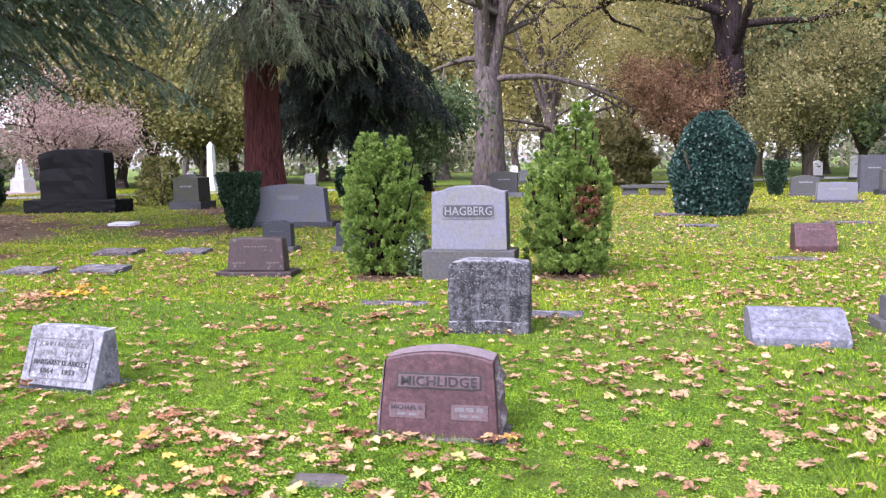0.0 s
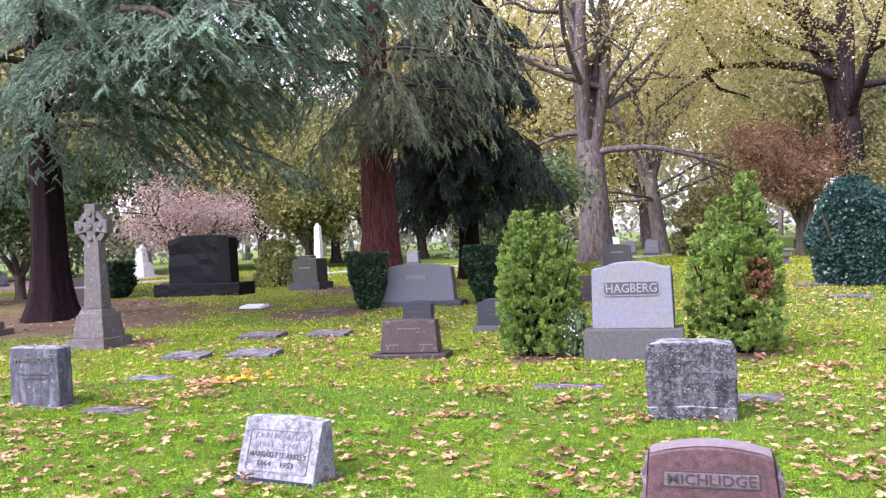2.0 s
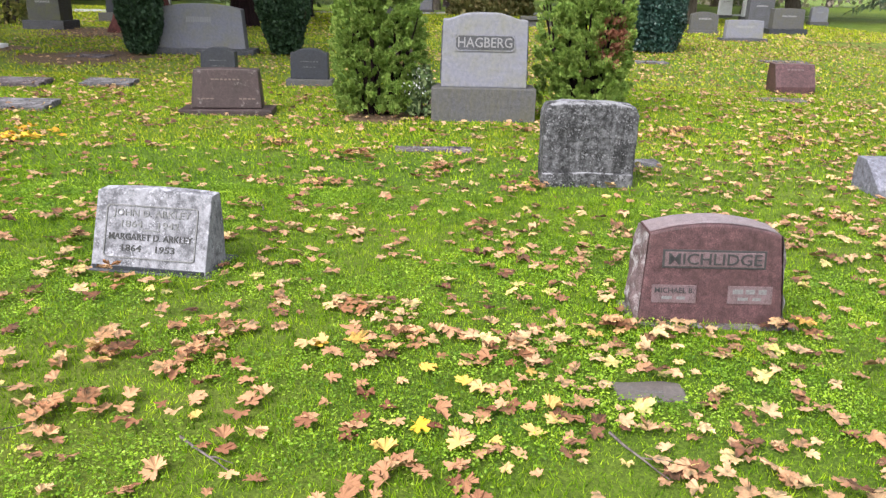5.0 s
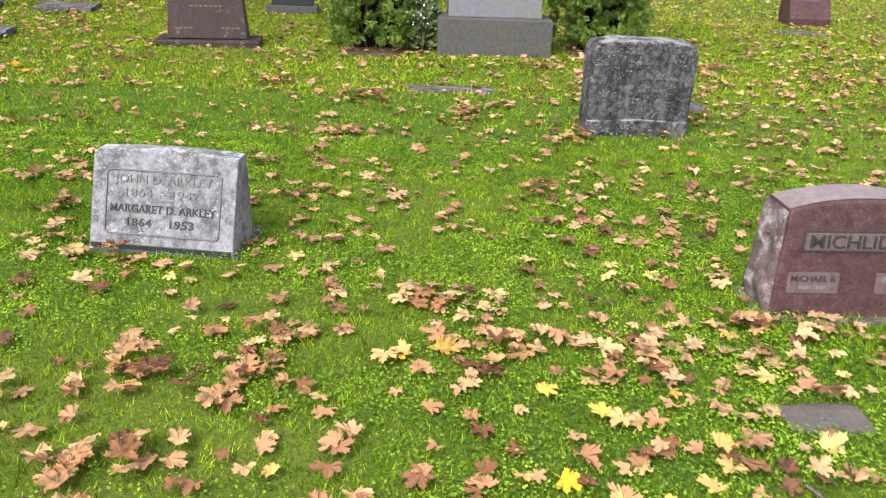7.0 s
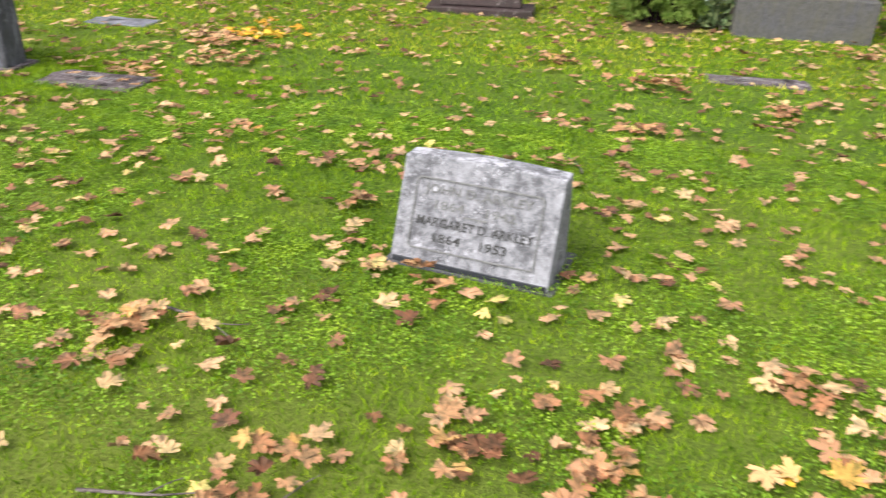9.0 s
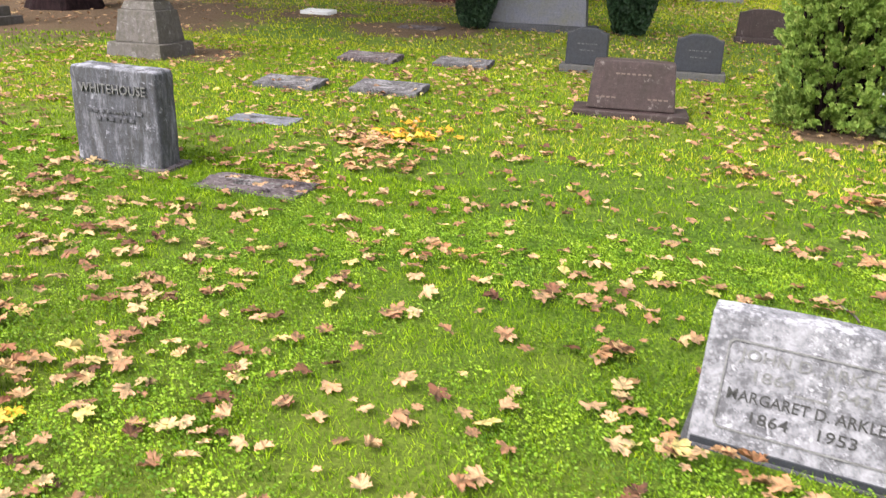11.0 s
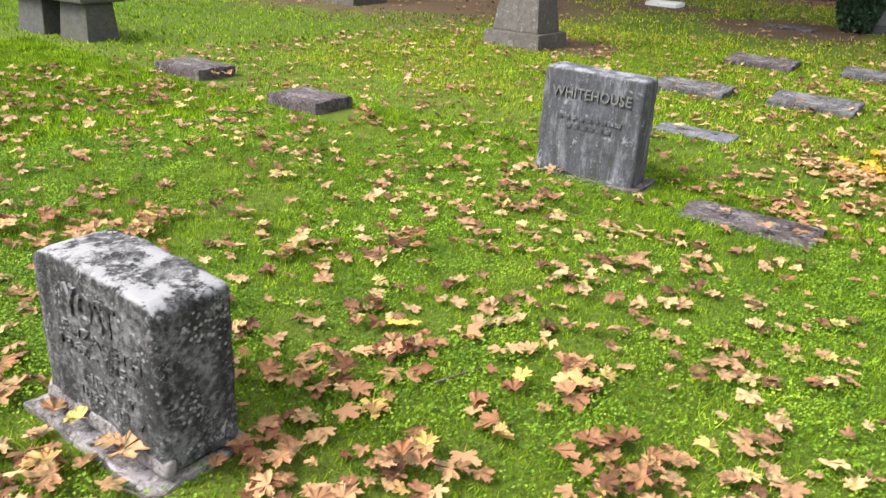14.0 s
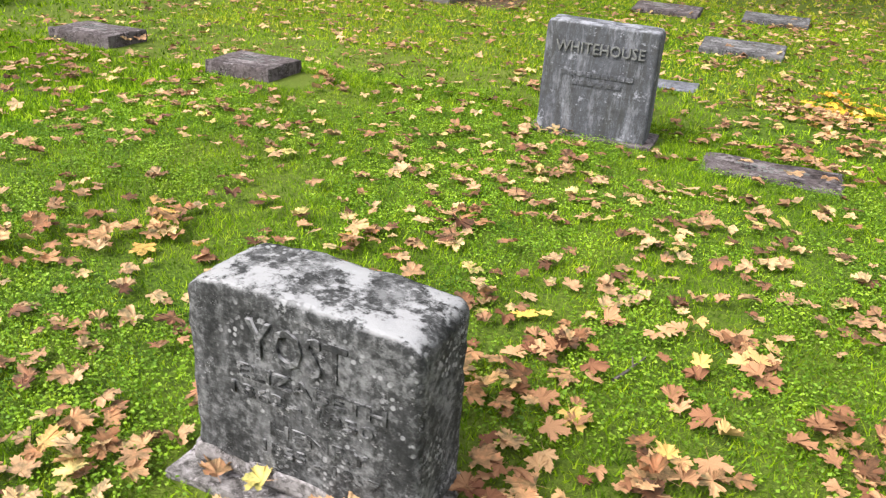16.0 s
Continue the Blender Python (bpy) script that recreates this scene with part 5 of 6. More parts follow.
# conifers near the walk
conifer("cedar_tree", "tall cedar with dark trunk and long drooping blue-green boughs", at(-16.4, 15.3, 0, 0), 21, 0.41, 24, 4.6, 46, M_CEDAR, M_BARK_DARK, 7.0, 1.7, 0.32, 0.6,
        [(6.2, -32, 11.5, 0.26), (7.0, -22, 12.5, 0.27), (6.6, -44, 9.5, 0.28), (5.4, -12, 8.0, 0.24), (7.6, -30, 10.5, 0.22), (5.2, 10, 6.5, 0.22), (5.0, -60, 6.0, 0.22), (8.2, -15, 11.0, 0.22), (9.0, -25, 12.0, 0.22), (9.6, -8, 11.0, 0.2), (8.8, -38, 11.0, 0.24), (7.4, 2, 9.0, 0.25), (6.4, -6, 9.0, 0.26), (7.6, -18, 13.0, 0.2), (8.4, -28, 13.0, 0.24), (7.0, -10, 11.0, 0.22), (9.4, -20, 14.0, 0.26), (10.2, -33, 13.0, 0.28), (6.0, -20, 9.5, 0.25), (8.0, -5, 12.0, 0.2)], 0.2, 0.66)
conifer("sequoia_tree", "huge sequoia with ribbed red bark and hanging foliage", at(-11.1, 23.4, 0, 0), 22, 0.58, 30, 6.0, 40, M_SEQ, M_BARK_RED, 4.9, 1.6, 0.42, 0.95,
        [(6.5, -60, 6.5, 0.36), (7.2, -20, 5.5, 0.38), (7.8, -85, 7.0, 0.36), (6.4, -5, 4.0, 0.36), (8.6, -45, 8.0, 0.36), (7.0, -110, 6.0, 0.34), (9.5, -70, 8.5, 0.30), (6.2, 25, 4.0, 0.40), (8.5, -95, 7.0, 0.36), (9.5, -125, 7.5, 0.34), (10.5, -60, 8.0, 0.30), (8.0, -150, 6.0, 0.36), (5.4, -64, 3.2, 0.4), (5.7, -88, 3.6, 0.42), (5.5, -38, 3.2, 0.42), (6.2, -76, 4.6, 0.45), (6.0, -52, 4.6, 0.45), (5.2, -108, 3.0, 0.42), (5.3, -20, 3.0, 0.42)], 0.24, 0.45)
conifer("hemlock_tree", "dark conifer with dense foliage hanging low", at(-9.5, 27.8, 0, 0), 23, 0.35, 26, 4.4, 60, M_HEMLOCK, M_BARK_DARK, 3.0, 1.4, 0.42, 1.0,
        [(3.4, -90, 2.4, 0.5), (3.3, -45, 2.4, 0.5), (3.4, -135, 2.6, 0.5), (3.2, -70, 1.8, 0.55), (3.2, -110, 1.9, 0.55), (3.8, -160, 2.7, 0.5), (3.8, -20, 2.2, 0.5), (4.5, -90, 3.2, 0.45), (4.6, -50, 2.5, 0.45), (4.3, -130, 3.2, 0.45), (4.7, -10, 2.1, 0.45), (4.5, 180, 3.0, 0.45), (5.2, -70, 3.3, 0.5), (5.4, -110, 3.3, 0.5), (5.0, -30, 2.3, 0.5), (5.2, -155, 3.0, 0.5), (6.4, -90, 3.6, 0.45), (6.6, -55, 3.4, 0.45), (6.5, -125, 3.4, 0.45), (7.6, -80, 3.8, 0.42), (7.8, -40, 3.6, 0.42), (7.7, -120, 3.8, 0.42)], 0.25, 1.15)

# shrubs
thuja("cedar_shrub", "bright green untrimmed cedar shrub", -3.28, 10.35, 31, [(-0.17, 0, 1.98, 0.29), (0.2, 0.05, 1.92, 0.29), (0.0, -0.1, 1.75, 0.42), (0.36, 0.0, 1.5, 0.17), (-0.34, 0.05, 1.65, 0.18)])
thuja("cedar_shrub", "bright green cedar shrub with a rust-red dead patch", -0.84, 10.55, 32, [(0.2, 0, 2.3, 0.24), (-0.1, 0.04, 2.02, 0.27), (-0.36, 0.0, 1.65, 0.18), (0.06, -0.12, 1.65, 0.39), (0.38, 0.0, 1.8, 0.16)], (0.30, -0.36, 0.95))


def topiary_shape(seed):
    lum = lump(seed)
    return lambda u, a: (0.52 + 0.48 * min(1.0, (u / 0.62)) ** 0.9) * (1 + 0.35 * lum(u, a)) * (1 / max(abs(math.cos(a)), abs(math.sin(a))) ** 0.55)


bush("topiary_shrub", "clipped dark green flat-topped evergreen shrub", at(-8.52, 16.6), 41, 0.84, 1.22, M_YEW, 0.05, 9000, topiary_shape(3), "clipped shrub", group="clipped shrubs")
bush("topiary_shrub", "clipped dark green flat-topped evergreen shrub", at(-5.86, 17.2), 42, 1.0, 1.28, M_YEW, 0.05, 9500, topiary_shape(4), "clipped shrub", group="clipped shrubs")
_l5 = lump(5)
bush("evergreen_bush", "large round blue-green evergreen bush", at(2.0, 20.3), 43, 1.95, 2.4, M_HOLLY, 0.052, 28000, lambda u, a: (0.80 + 0.20 * math.sin(u / 0.4 * math.pi / 2) if u < 0.4 else max(0.1, (1 - ((u - 0.4) / 0.62) ** 2.1) ** 0.62)) * (1 + 0.35 * _l5(u, a)), "bush")
_l6 = lump(6)
box = lambda u, a: min(1.0, 0.75 + u) * (1 + 0.4 * _l6(u, a)) / max(abs(math.cos(a)), abs(math.sin(a))) ** 0.8
bush("hedge", "clipped low evergreen hedge", at(-20.5, 21.9), 44, 1.3, 1.2, M_YEW, 0.07, 6000, box, "hedge", depth=1.2)
bush("topiary_shrub", "narrow dark clipped evergreen shrub", at(5.25, 30.4), 45, 0.75, 1.2, M_YEW, 0.06, 3500, topiary_shape(7), "clipped shrub")
dome = lambda u, a: max(0.15, math.sqrt(max(0.0, 1 - (1.15 * u - 0.25) ** 2))) * (1 + 0.7 * _l5(u * 1.7, a))
bush("shrub", "loose yellow-green leafy shrub", at(-16.6, 26.3), 46, 1.7, 1.7, M_GOLD, 0.10, 1500, dome, inner=False)
bush("evergreen_bush", "dark rounded evergreen bush", at(-0.8, 45.0), 47, 4.6, 3.5, M_OLIVEL, 0.16, 9000, dome, "bush")
bush("evergreen_bush", "clipped round dark bush", at(-24.12, 12.53), 48, 1.7, 1.45, M_YEW, 0.07, 5000, dome, "bush")
bush("shrub", "white-flowered potted shrub beside the tall headstone", at(-2.75, 10.2), 49, 0.34, 0.55, M_RHODO, 0.05, 500, dome, inner=False)


def blossoms():
    t = thing("flower_bunch", "small bunch of white flowers beside the tall headstone", "flowers", at(-2.78, 10.1))
    r = np.random.default_rng(5)
    C = r.normal(size=(70, 3)) * np.array([0.08, 0.06, 0.09]) + np.array([0, 0, 0.42])
    V_, F_ = leaf_cloud(C, 0.028, r, 1.1)
    tagged(part("petals", mesh_arrays("petals", V_, F_), M_WHITE, t), kind="stuff")
    Vw, Fw = tubes([(np.array([[0, 0, -0.02], [0.01 * i, 0.01, 0.2], [0.03 * i, 0, 0.4]]), np.array([0.006, 0.005, 0.004])) for i in range(-3, 4)], 5)
    part("stem", mesh_arrays("stem", Vw, Fw), M_RHODO, t)


blossoms()

# broad-leaved trees
broadleaf("maple_tree", "many-stemmed maple with grey bark and thin yellow-green leaves", at(-6.6, 40.0), 51, 27, 0.78, 6.0, 7, 0.15, M_MAPLE, M_BARK_GREY, 0.11, 15000, 1.0, 0.0, 0.5, 1.4, 0.0, stem_r=0.5, limbs=[(5.4, -8, 7.5), (7.6, 14, 9.0), (6.4, 172, 3.5)], floor=7.5)
broadleaf("maple_tree", "slender grey-stemmed maple with thin yellow leaves", at(-4.2, 52.0), 65, 18, 0.48, 5.0, 4, 0.35, M_MAPLE, M_BARK_GREY, 0.15, 9000, 1.2, 0.0, 0.4, 1.3, 5.0, limbs=[(4.2, 0, 6.0)])
broadleaf("maple_tree", "tall dark-stemmed maple with yellow-green leaves", at(5.0, 39.5), 52, 24, 0.8, 2.2, 2, 0.10, M_MAPLE, M_BARK_PLUM, 0.085, 62000, 1.3, 0.0, 0.3, 1.2, 0.0, stem_r=0.74, limbs=[(7.5, 5, 7.0), (8.5, 185, 8.0)], floor=7.2)
broadleaf("rust_maple", "small spreading tree with rust-brown leaves", at(2.6, 38.5), 53, 6.5, 0.22, 1.5, 6, 0.34, M_RUST, M_BARK_TWIG, 0.075, 26000, 0.36, 0, 0.1)
broadleaf("olive_maple", "spreading tree with olive-brown leaves", at(7.9, 38.0), 54, 7.6, 0.26, 1.5, 6, 0.55, M_OLIVEL, M_BARK_TWIG, 0.085, 32000, 0.6, 0, 0.05)
broadleaf("rhododendron", "large dark evergreen shrub on twisted stems", at(-9.5, 34.5), 55, 5.2, 0.16, 0.8, 6, 0.32, M_RHODO, M_BARK_TWIG, 0.13, 18000, 0.6, 0, 0.3, category="shrub")
broadleaf("rhododendron", "large dark evergreen shrub on twisted stems", at(-12.0, 41.5), 56, 6.5, 0.16, 0.8, 7, 0.7, M_RHODO, M_BARK_TWIG, 0.13, 15000, 0.6, 0, 0.3, category="shrub")
broadleaf("cherry_tree", "spreading cherry with pale pink autumn leaves", at(-25.2, 32.5), 57, 5.7, 0.2, 1.0, 6, 0.85, M_CHERRY, M_BARK_TWIG, 0.075, 14000, 0.45, 0, 0.05)
broadleaf("twin_maple", "double-stemmed maple with mottled grey bark", at(-27.0, 18.8), 58, 18, 0.62, 1.5, 2, 0.2, M_MAPLE, M_BARK_MID, 0.10, 16000, 1.0, 0, 0.25, 1.3, 0.0, stem_r=0.66)
broadleaf("evergreen_tree", "leafy dark green small tree on twisted stems", at(-24.9, 22.3), 59, 6.6, 0.2, 0.9, 6, 0.65, M_RHODO, M_BARK_TWIG, 0.12, 18000, 0.6, 0, 0.25)
broadleaf("golden_tree", "young tree with golden green leaves", at(-26.0, 46.0), 60, 7.4, 0.2, 1.4, 6, 0.5, M_GOLD, M_BARK_TWIG, 0.15, 14000, 0.7, 0, 0.3)

# trees that stand further off, in four repeated forms
SRC = [
    broadleaf("far_maple", "distant maple in yellow autumn leaf", pose(-14, 62, 0.3), 61, 20, 0.5, 4.0, 6, 0.5, M_MAPLE, M_BARK_GREY, 0.19, 18000, 1.3, 0, 0.3, group="far trees", sides=4),
    broadleaf("far_tree", "distant tree in olive-brown leaf", pose(18, 60, 0.3), 62, 17, 0.45, 3.0, 6, 0.6, M_OLIVEL, M_BARK_TWIG, 0.19, 18000, 1.3, 0, 0.3, group="far trees", sides=4),
    broadleaf("far_evergreen", "distant dark evergreen tree", pose(-36, 52, 0.3), 63, 14, 0.4, 1.6, 7, 0.6, M_RHODO, M_BARK_TWIG, 0.19, 18000, 1.1, 0, 0.3, group="far trees", sides=4),
    broadleaf("far_golden_tree", "distant golden green tree", pose(-30, 58, 0.3), 64, 15, 0.4, 2.2, 6, 0.6, M_GOLD, M_BARK_TWIG, 0.19, 18000, 1.2, 0, 0.3, group="far trees", sides=4),
]
# the last two trees are unseen, added behind the walk
FAR = [(1, 15, 66), (0, -0.5, 78), (0, 6, 66), (2, 16, 47), (1, -20, 66), (0, -12, 92), (0, 14, 78), (3, -44, 62), (2, -52, 50), (0, -48, 40), (1, -58, 30), (2, -44, 22), (1, -40, 72), (0, -26, 78), (2, 24, 88),
       (3, -62, 44), (0, -17, 58), (1, -33, 70), (0, -6, 66), (3, -24, 62), (1, 28, 44), (0, -60, 14), (1, -52, 4), (0, 38, 40), (2, 34, 18), (1, -37, 50), (3, -30, 47), (1, 9, 60), (3, -40.3, 22), (2, -49.6, 29.9), (2, -52.7, 36.1), (1, -51.7, 40.6), (1, 20, -22), (2, -24, -28)]
for i, (s, x, y) in enumerate(FAR):
    k = 0.85 + 0.35 * ((i * 0.618) % 1)
    copy_thing(SRC[s], pose(x, y, 0.3, 0, 0, i * 137.5) @ Matrix.Diagonal((k, k, k * (0.95 + 0.2 * ((i * 0.37) % 1)), 1)))
conifer("far_conifer", "distant grey-green drooping conifer", pose(24, 45, 0.3), 24, 0.4, 20, 1.5, 40, M_CEDAR, M_BARK_DARK, 4.5, 1.3, 0.35, 0.5, (), 0.3, 0.5)


def far_woods():
    """The wooded edge of the grounds, all round, with an uneven top; behind the walk it is unseen, added for the light.
    """
    r = np.random.default_rng(71)
    n_ = 120000
    a = r.uniform(0, 2 * np.pi, n_)
    top = 11 + 4 * np.sin(a * 9 + 1) + 4 * np.sin(a * 23 + 2) + 2.5 * np.sin(a * 51)
    u = r.random(n_) ** 0.8
    R = 95 + 14 * r.random(n_) + 6 * np.sin(a * 31)
    C = np.column_stack([-6 + R * np.cos(a), 10 + R * np.sin(a), 0.3 + u * top])
    clump = r.normal(size=(n_, 3)) * 0.8
    V_, F_ = leaf_cloud(C + clump, 0.62, r, 1.3)
    ob = part("far_woods", mesh_arrays("far_woods", V_, F_), M_WOODS)
    tagged(ob, "distant mixed autumn woods, carried on unseen behind the walk for the lighting", "woods", kind="stuff")
    wood = []
    for i in range(90):
        b_ = i / 90 * 2 * np.pi + r.uniform(-0.03, 0.03)
        q = 92 + r.uniform(0, 14)
        pts, _ = wander((-6 + q * np.cos(b_), 10 + q * np.sin(b_), 0), (0, 0, 1), r.uniform(9, 16), 5, r, 0.15)
        wood.append((pts, np.linspace(0.4, 0.12, 6)))
    V_, F_ = tubes(wood, 6)
    ob = part("far_trunks", mesh_arrays("far_trunks", V_, F_), M_BARK_GREY)
    tagged(ob, "trunks of the distant woods", "woods", kind="stuff")


far_woods()

# ---- lawn blades, fallen leaves and twigs ----
KEEP_OUT = [(-1.108, 4.37, 0.35, 0.14), (-3.925, 4.88, 0.34, 0.18), (-1.278, 7.06, 0.37, 0.14), (-7.92, 6.76, 0.35, 0.13), (-7.745, 3.46, 0.32, 0.17), (-2.03, 10.15, 0.60, 0.25), (1.26, 6.93, 0.38, 0.21), (-5.02, 10.2, 0.53, 0.22), (-1.54, 3.53, 0.13, 0.065), (-6.95, 6.64, 0.34, 0.17), (-2.53, 8.26, 0.36, 0.12), (-10.25, 6.71, 0.33, 0.21), (-11.8, 6.83, 0.34, 0.21), (-7.92, 8.37, 0.29, 0.14), (-0.75, 7.82, 0.26, 0.14)]


def clear_of(P, margin=0.0):
    ok = np.ones(len(P), bool)
    for x, y, a, b_ in KEEP_OUT:
        ok &= ~((np.abs(P[:, 0] - x) < a + margin) & (np.abs(P[:, 1] - y) < b_ + margin))
    return ok


def value_noise(P, scale, seed):
    """Smooth random field over the plan, from 0 to 1."""
    r = np.random.default_rng(seed)
    g = r.random((256, 256))
    q = np.asarray(P) / scale + 1000
    i = np.floor(q).astype(int)
    f = q - i
    f = f * f * (3 - 2 * f)
    a, b_ = i[:, 0] % 255, i[:, 1] % 255
    return (g[a, b_] * (1 - f[:, 0]) + g[a + 1, b_] * f[:, 0]) * (1 - f[:, 1]) + (g[a, b_ + 1] * (1 - f[:, 0]) + g[a + 1, b_ + 1] * f[:, 0]) * f[:, 1]


def blades(name, x0, x1, y0, y1, count, length, width, seed, mat=None):
    r = np.random.default_rng(seed)
    P = np.column_stack([r.uniform(x0, x1, count), r.uniform(y0, y1, count)])
    P = P[clear_of(P)]
    for x, y, q in TREE_FEET:
        P = P[np.hypot(P[:, 0] - x, P[:, 1] - y) > q * (0.55 + 0.5 * value_noise(P, 0.6, 8))]
    tall = 0.6 + 0.8 * value_noise(P, 0.3, seed)
    n_ = len(P)
    a, lean = r.uniform(0, 6.283, n_), r.uniform(0.25, 1.15, n_)
    L = length * tall * r.uniform(0.6, 1.3, n_)
    z = ground_z(P[:, 0], P[:, 1])
    b_ = r.uniform(0, 6.283, n_)
    W = width * r.uniform(0.6, 1.4, n_)
    base = np.column_stack([P, z - 0.004])
    side = np.column_stack([np.cos(b_), np.sin(b_), np.zeros(n_)]) * W[:, None]
    tip = base + np.column_stack([np.cos(a) * np.sin(lean) * L, np.sin(a) * np.sin(lean) * L, np.cos(lean) * L])
    V_ = np.stack([base - side, base + side, tip], 1).reshape(-1, 3)
    ob = part(name, mesh_arrays(name, V_, np.arange(n_ * 3).reshape(-1, 3)), mat or M_GRASS)
    tagged(ob, "short green mossy grass of the lawn", "grass", kind="stuff")


blades("grass", -5.6, 0.8, 1.4, 6.6, 200000, 0.032, 0.0026, 81)
blades("grass", -10.6, -5.6, 2.2, 7.2, 175000, 0.032, 0.0026, 82)
blades("grass", -12.5, 3.0, 6.6, 13.0, 110000, 0.04, 0.005, 83)
blades("dry_grass", -12.5, 5.0, 8.0, 13.5, 70000, 0.04, 0.006, 88, M_GRASS_DRY)
blades("grass", 0.8, 4.5, 3.5, 6.6, 40000, 0.04, 0.004, 84)
blades("grass", -14.5, -10.6, 3.0, 6.6, 60000, 0.045, 0.0045, 85)
blades("grass", -34.0, 14.0, 26.0, 46.0, 60000, 0.07, 0.03, 89, M_GRASS_DRY)
blades("grass", -14.0, 5.0, -5.0, 1.4, 60000, 0.045, 0.008, 90)
blades("grass", -20.0, 8.0, 13.0, 26.0, 60000, 0.05, 0.013, 86, M_GRASS_DRY)
blades("grass", -28.0, -12.5, 5.0, 16.0, 55000, 0.045, 0.011, 87)


def clover(name, x0, x1, y0, y1, count, size, seed):
    """Tiny rounded leaflets of moss and clover between the blades, in patches."""
    r = np.random.default_rng(seed)
    P = np.column_stack([r.uniform(x0, x1, count), r.uniform(y0, y1, count)])
    P = P[clear_of(P)]
    P = P[value_noise(P, 0.28, seed) * 0.6 + value_noise(P, 0.9, seed + 1) * 0.5 > r.uniform(0.38, 0.72, len(P))]
    C = np.column_stack([P, ground_z(P[:, 0], P[:, 1]) + r.uniform(0.012, 0.034, len(P))])
    flatd = np.column_stack([r.normal(size=(len(P), 2)), 0.35 * r.normal(size=len(P))])
    V_, F_ = leaf_cloud(C, size, r, 1.25, flatd, 0.1, 0.75)
    ob = part(name, mesh_arrays(name, V_, F_), M_CLOVER)
    tagged(ob, "small clover and moss leaves in the lawn", "clover", kind="stuff")


clover("clover", -5.6, 0.8, 1.4, 6.6, 270000, 0.0088, 181)
clover("clover", -10.6, -5.6, 2.4, 7.2, 215000, 0.0088, 182)
clover("clover", -12.5, 3.0, 6.6, 13.0, 30000, 0.014, 183)


def leaf_shape(seed, lobes=5, stations=3):
    """A fallen maple leaf about one unit across: round-toothed lobes with deep bays, folded along its ribs, curled, with its stalk."""
    r = np.random.default_rng(seed)
    ribs = [(-104, 0.40), (-50, 0.52), (0, 0.60), (50, 0.52), (104, 0.40)] if lobes == 5 else [(-62, 0.46), (0, 0.58), (62, 0.46)]
    out = [(-172.0, 0.10, 0.0)]
    for i, (a, L) in enumerate(ribs):
        a, L = a + r.normal() * 5, L * r.uniform(0.82, 1.15)
        if i:
            out.append(((a + last) / 2, 0.27 * r.uniform(0.8, 1.25), 0.14))
        if stations == 3:
            w = r.uniform(0.85, 1.15)
            out += [(a - 22 * w, L * 0.68, 0.11), (a - 14 * w, L * r.uniform(0.66, 0.76), 0.08), (a - 14.5 * w, L * r.uniform(0.84, 0.95), 0.09), (a - 6, L * 0.86, 0.03), (a, L, 0.0),
                    (a + 6, L * 0.86, 0.03), (a + 14.5 * w, L * r.uniform(0.84, 0.95), 0.09), (a + 14 * w, L * r.uniform(0.66, 0.76), 0.08), (a + 22 * w, L * 0.68, 0.11)]
        elif stations:
            out += [(a - 14, L * 0.8, 0.08), (a, L, 0.0), (a + 14, L * 0.8, 0.08)]
        else:
            out.append((a, L, 0.0))
        last = a
    out.append((172.0, 0.10, 0.0))
    ang, rad, fold = np.radians([o[0] for o in out]), np.array([o[1] for o in out]), np.array([0.0] + [o[2] for o in out])
    P = np.column_stack([np.cos(ang) * rad - 0.08, np.sin(ang) * rad])
    P = np.vstack([[-0.08, 0.0], P])
    n_ = len(P)
    q = r.uniform(0, 6.283)
    bend = P @ np.array([np.cos(q), np.sin(q)])
    z = r.uniform(-0.6, 0.9) * bend * bend + r.uniform(-0.15, 0.3) * np.abs(P[:, 1]) + r.uniform(0.2, 0.9) * fold + 0.018 * r.normal(size=n_)
    V_ = np.column_stack([P, z])
    F_ = [(0, i, i + 1) for i in range(1, n_ - 1)]
    V_ = np.vstack([V_, [(-0.08, 0.012, z[0]), (-0.08, -0.012, z[0]), (-0.52, 0.08 * r.normal(), z[0] + 0.05)]])
    F_.append((n_, n_ + 1, n_ + 2))
    V_[:, 2] -= V_[:, 2].min()
    return V_, np.array(F_)


SHAPES = [leaf_shape(100 + i) for i in range(14)]
MIDDLE = [leaf_shape(140 + i, 5, 1) for i in range(8)]
SIMPLE = [leaf_shape(120 + i, 3, 0) for i in range(5)]
# drifts of leaves: where they lie and how wide
HEAPS_WEST = [(-9.88, 6.73, 0.12), (-9.42, 4.02, 0.25), (-9.12, 4.32, 0.3), (-8.29, 4.68, 0.14), (-8.28, 3.25, 0.15), (-8, 5.12, 0.15), (-7.58, 3.2, 0.2), (-7.49, 4.01, 0.2), (-7.4, 4.35, 0.1), (-7.33, 3.57, 0.2), (-6.97, 3.82, 0.18), (-6.9, 6.99, 0.16), (-6.86, 4.54, 0.1), (-6.76, 6.81, 0.2), (-6.75, 6.64, 0.15), (-6.74, 7.97, 0.2), (-6.66, 7.87, 0.3), (-6.6, 6.75, 0.12), (-6.51, 4.18, 0.22), (-6.43, 7.43, 0.3), (-5.49, 5.86, 0.25), (-4.84, 4.02, 0.2), (-4.51, 5.19, 0.14)]
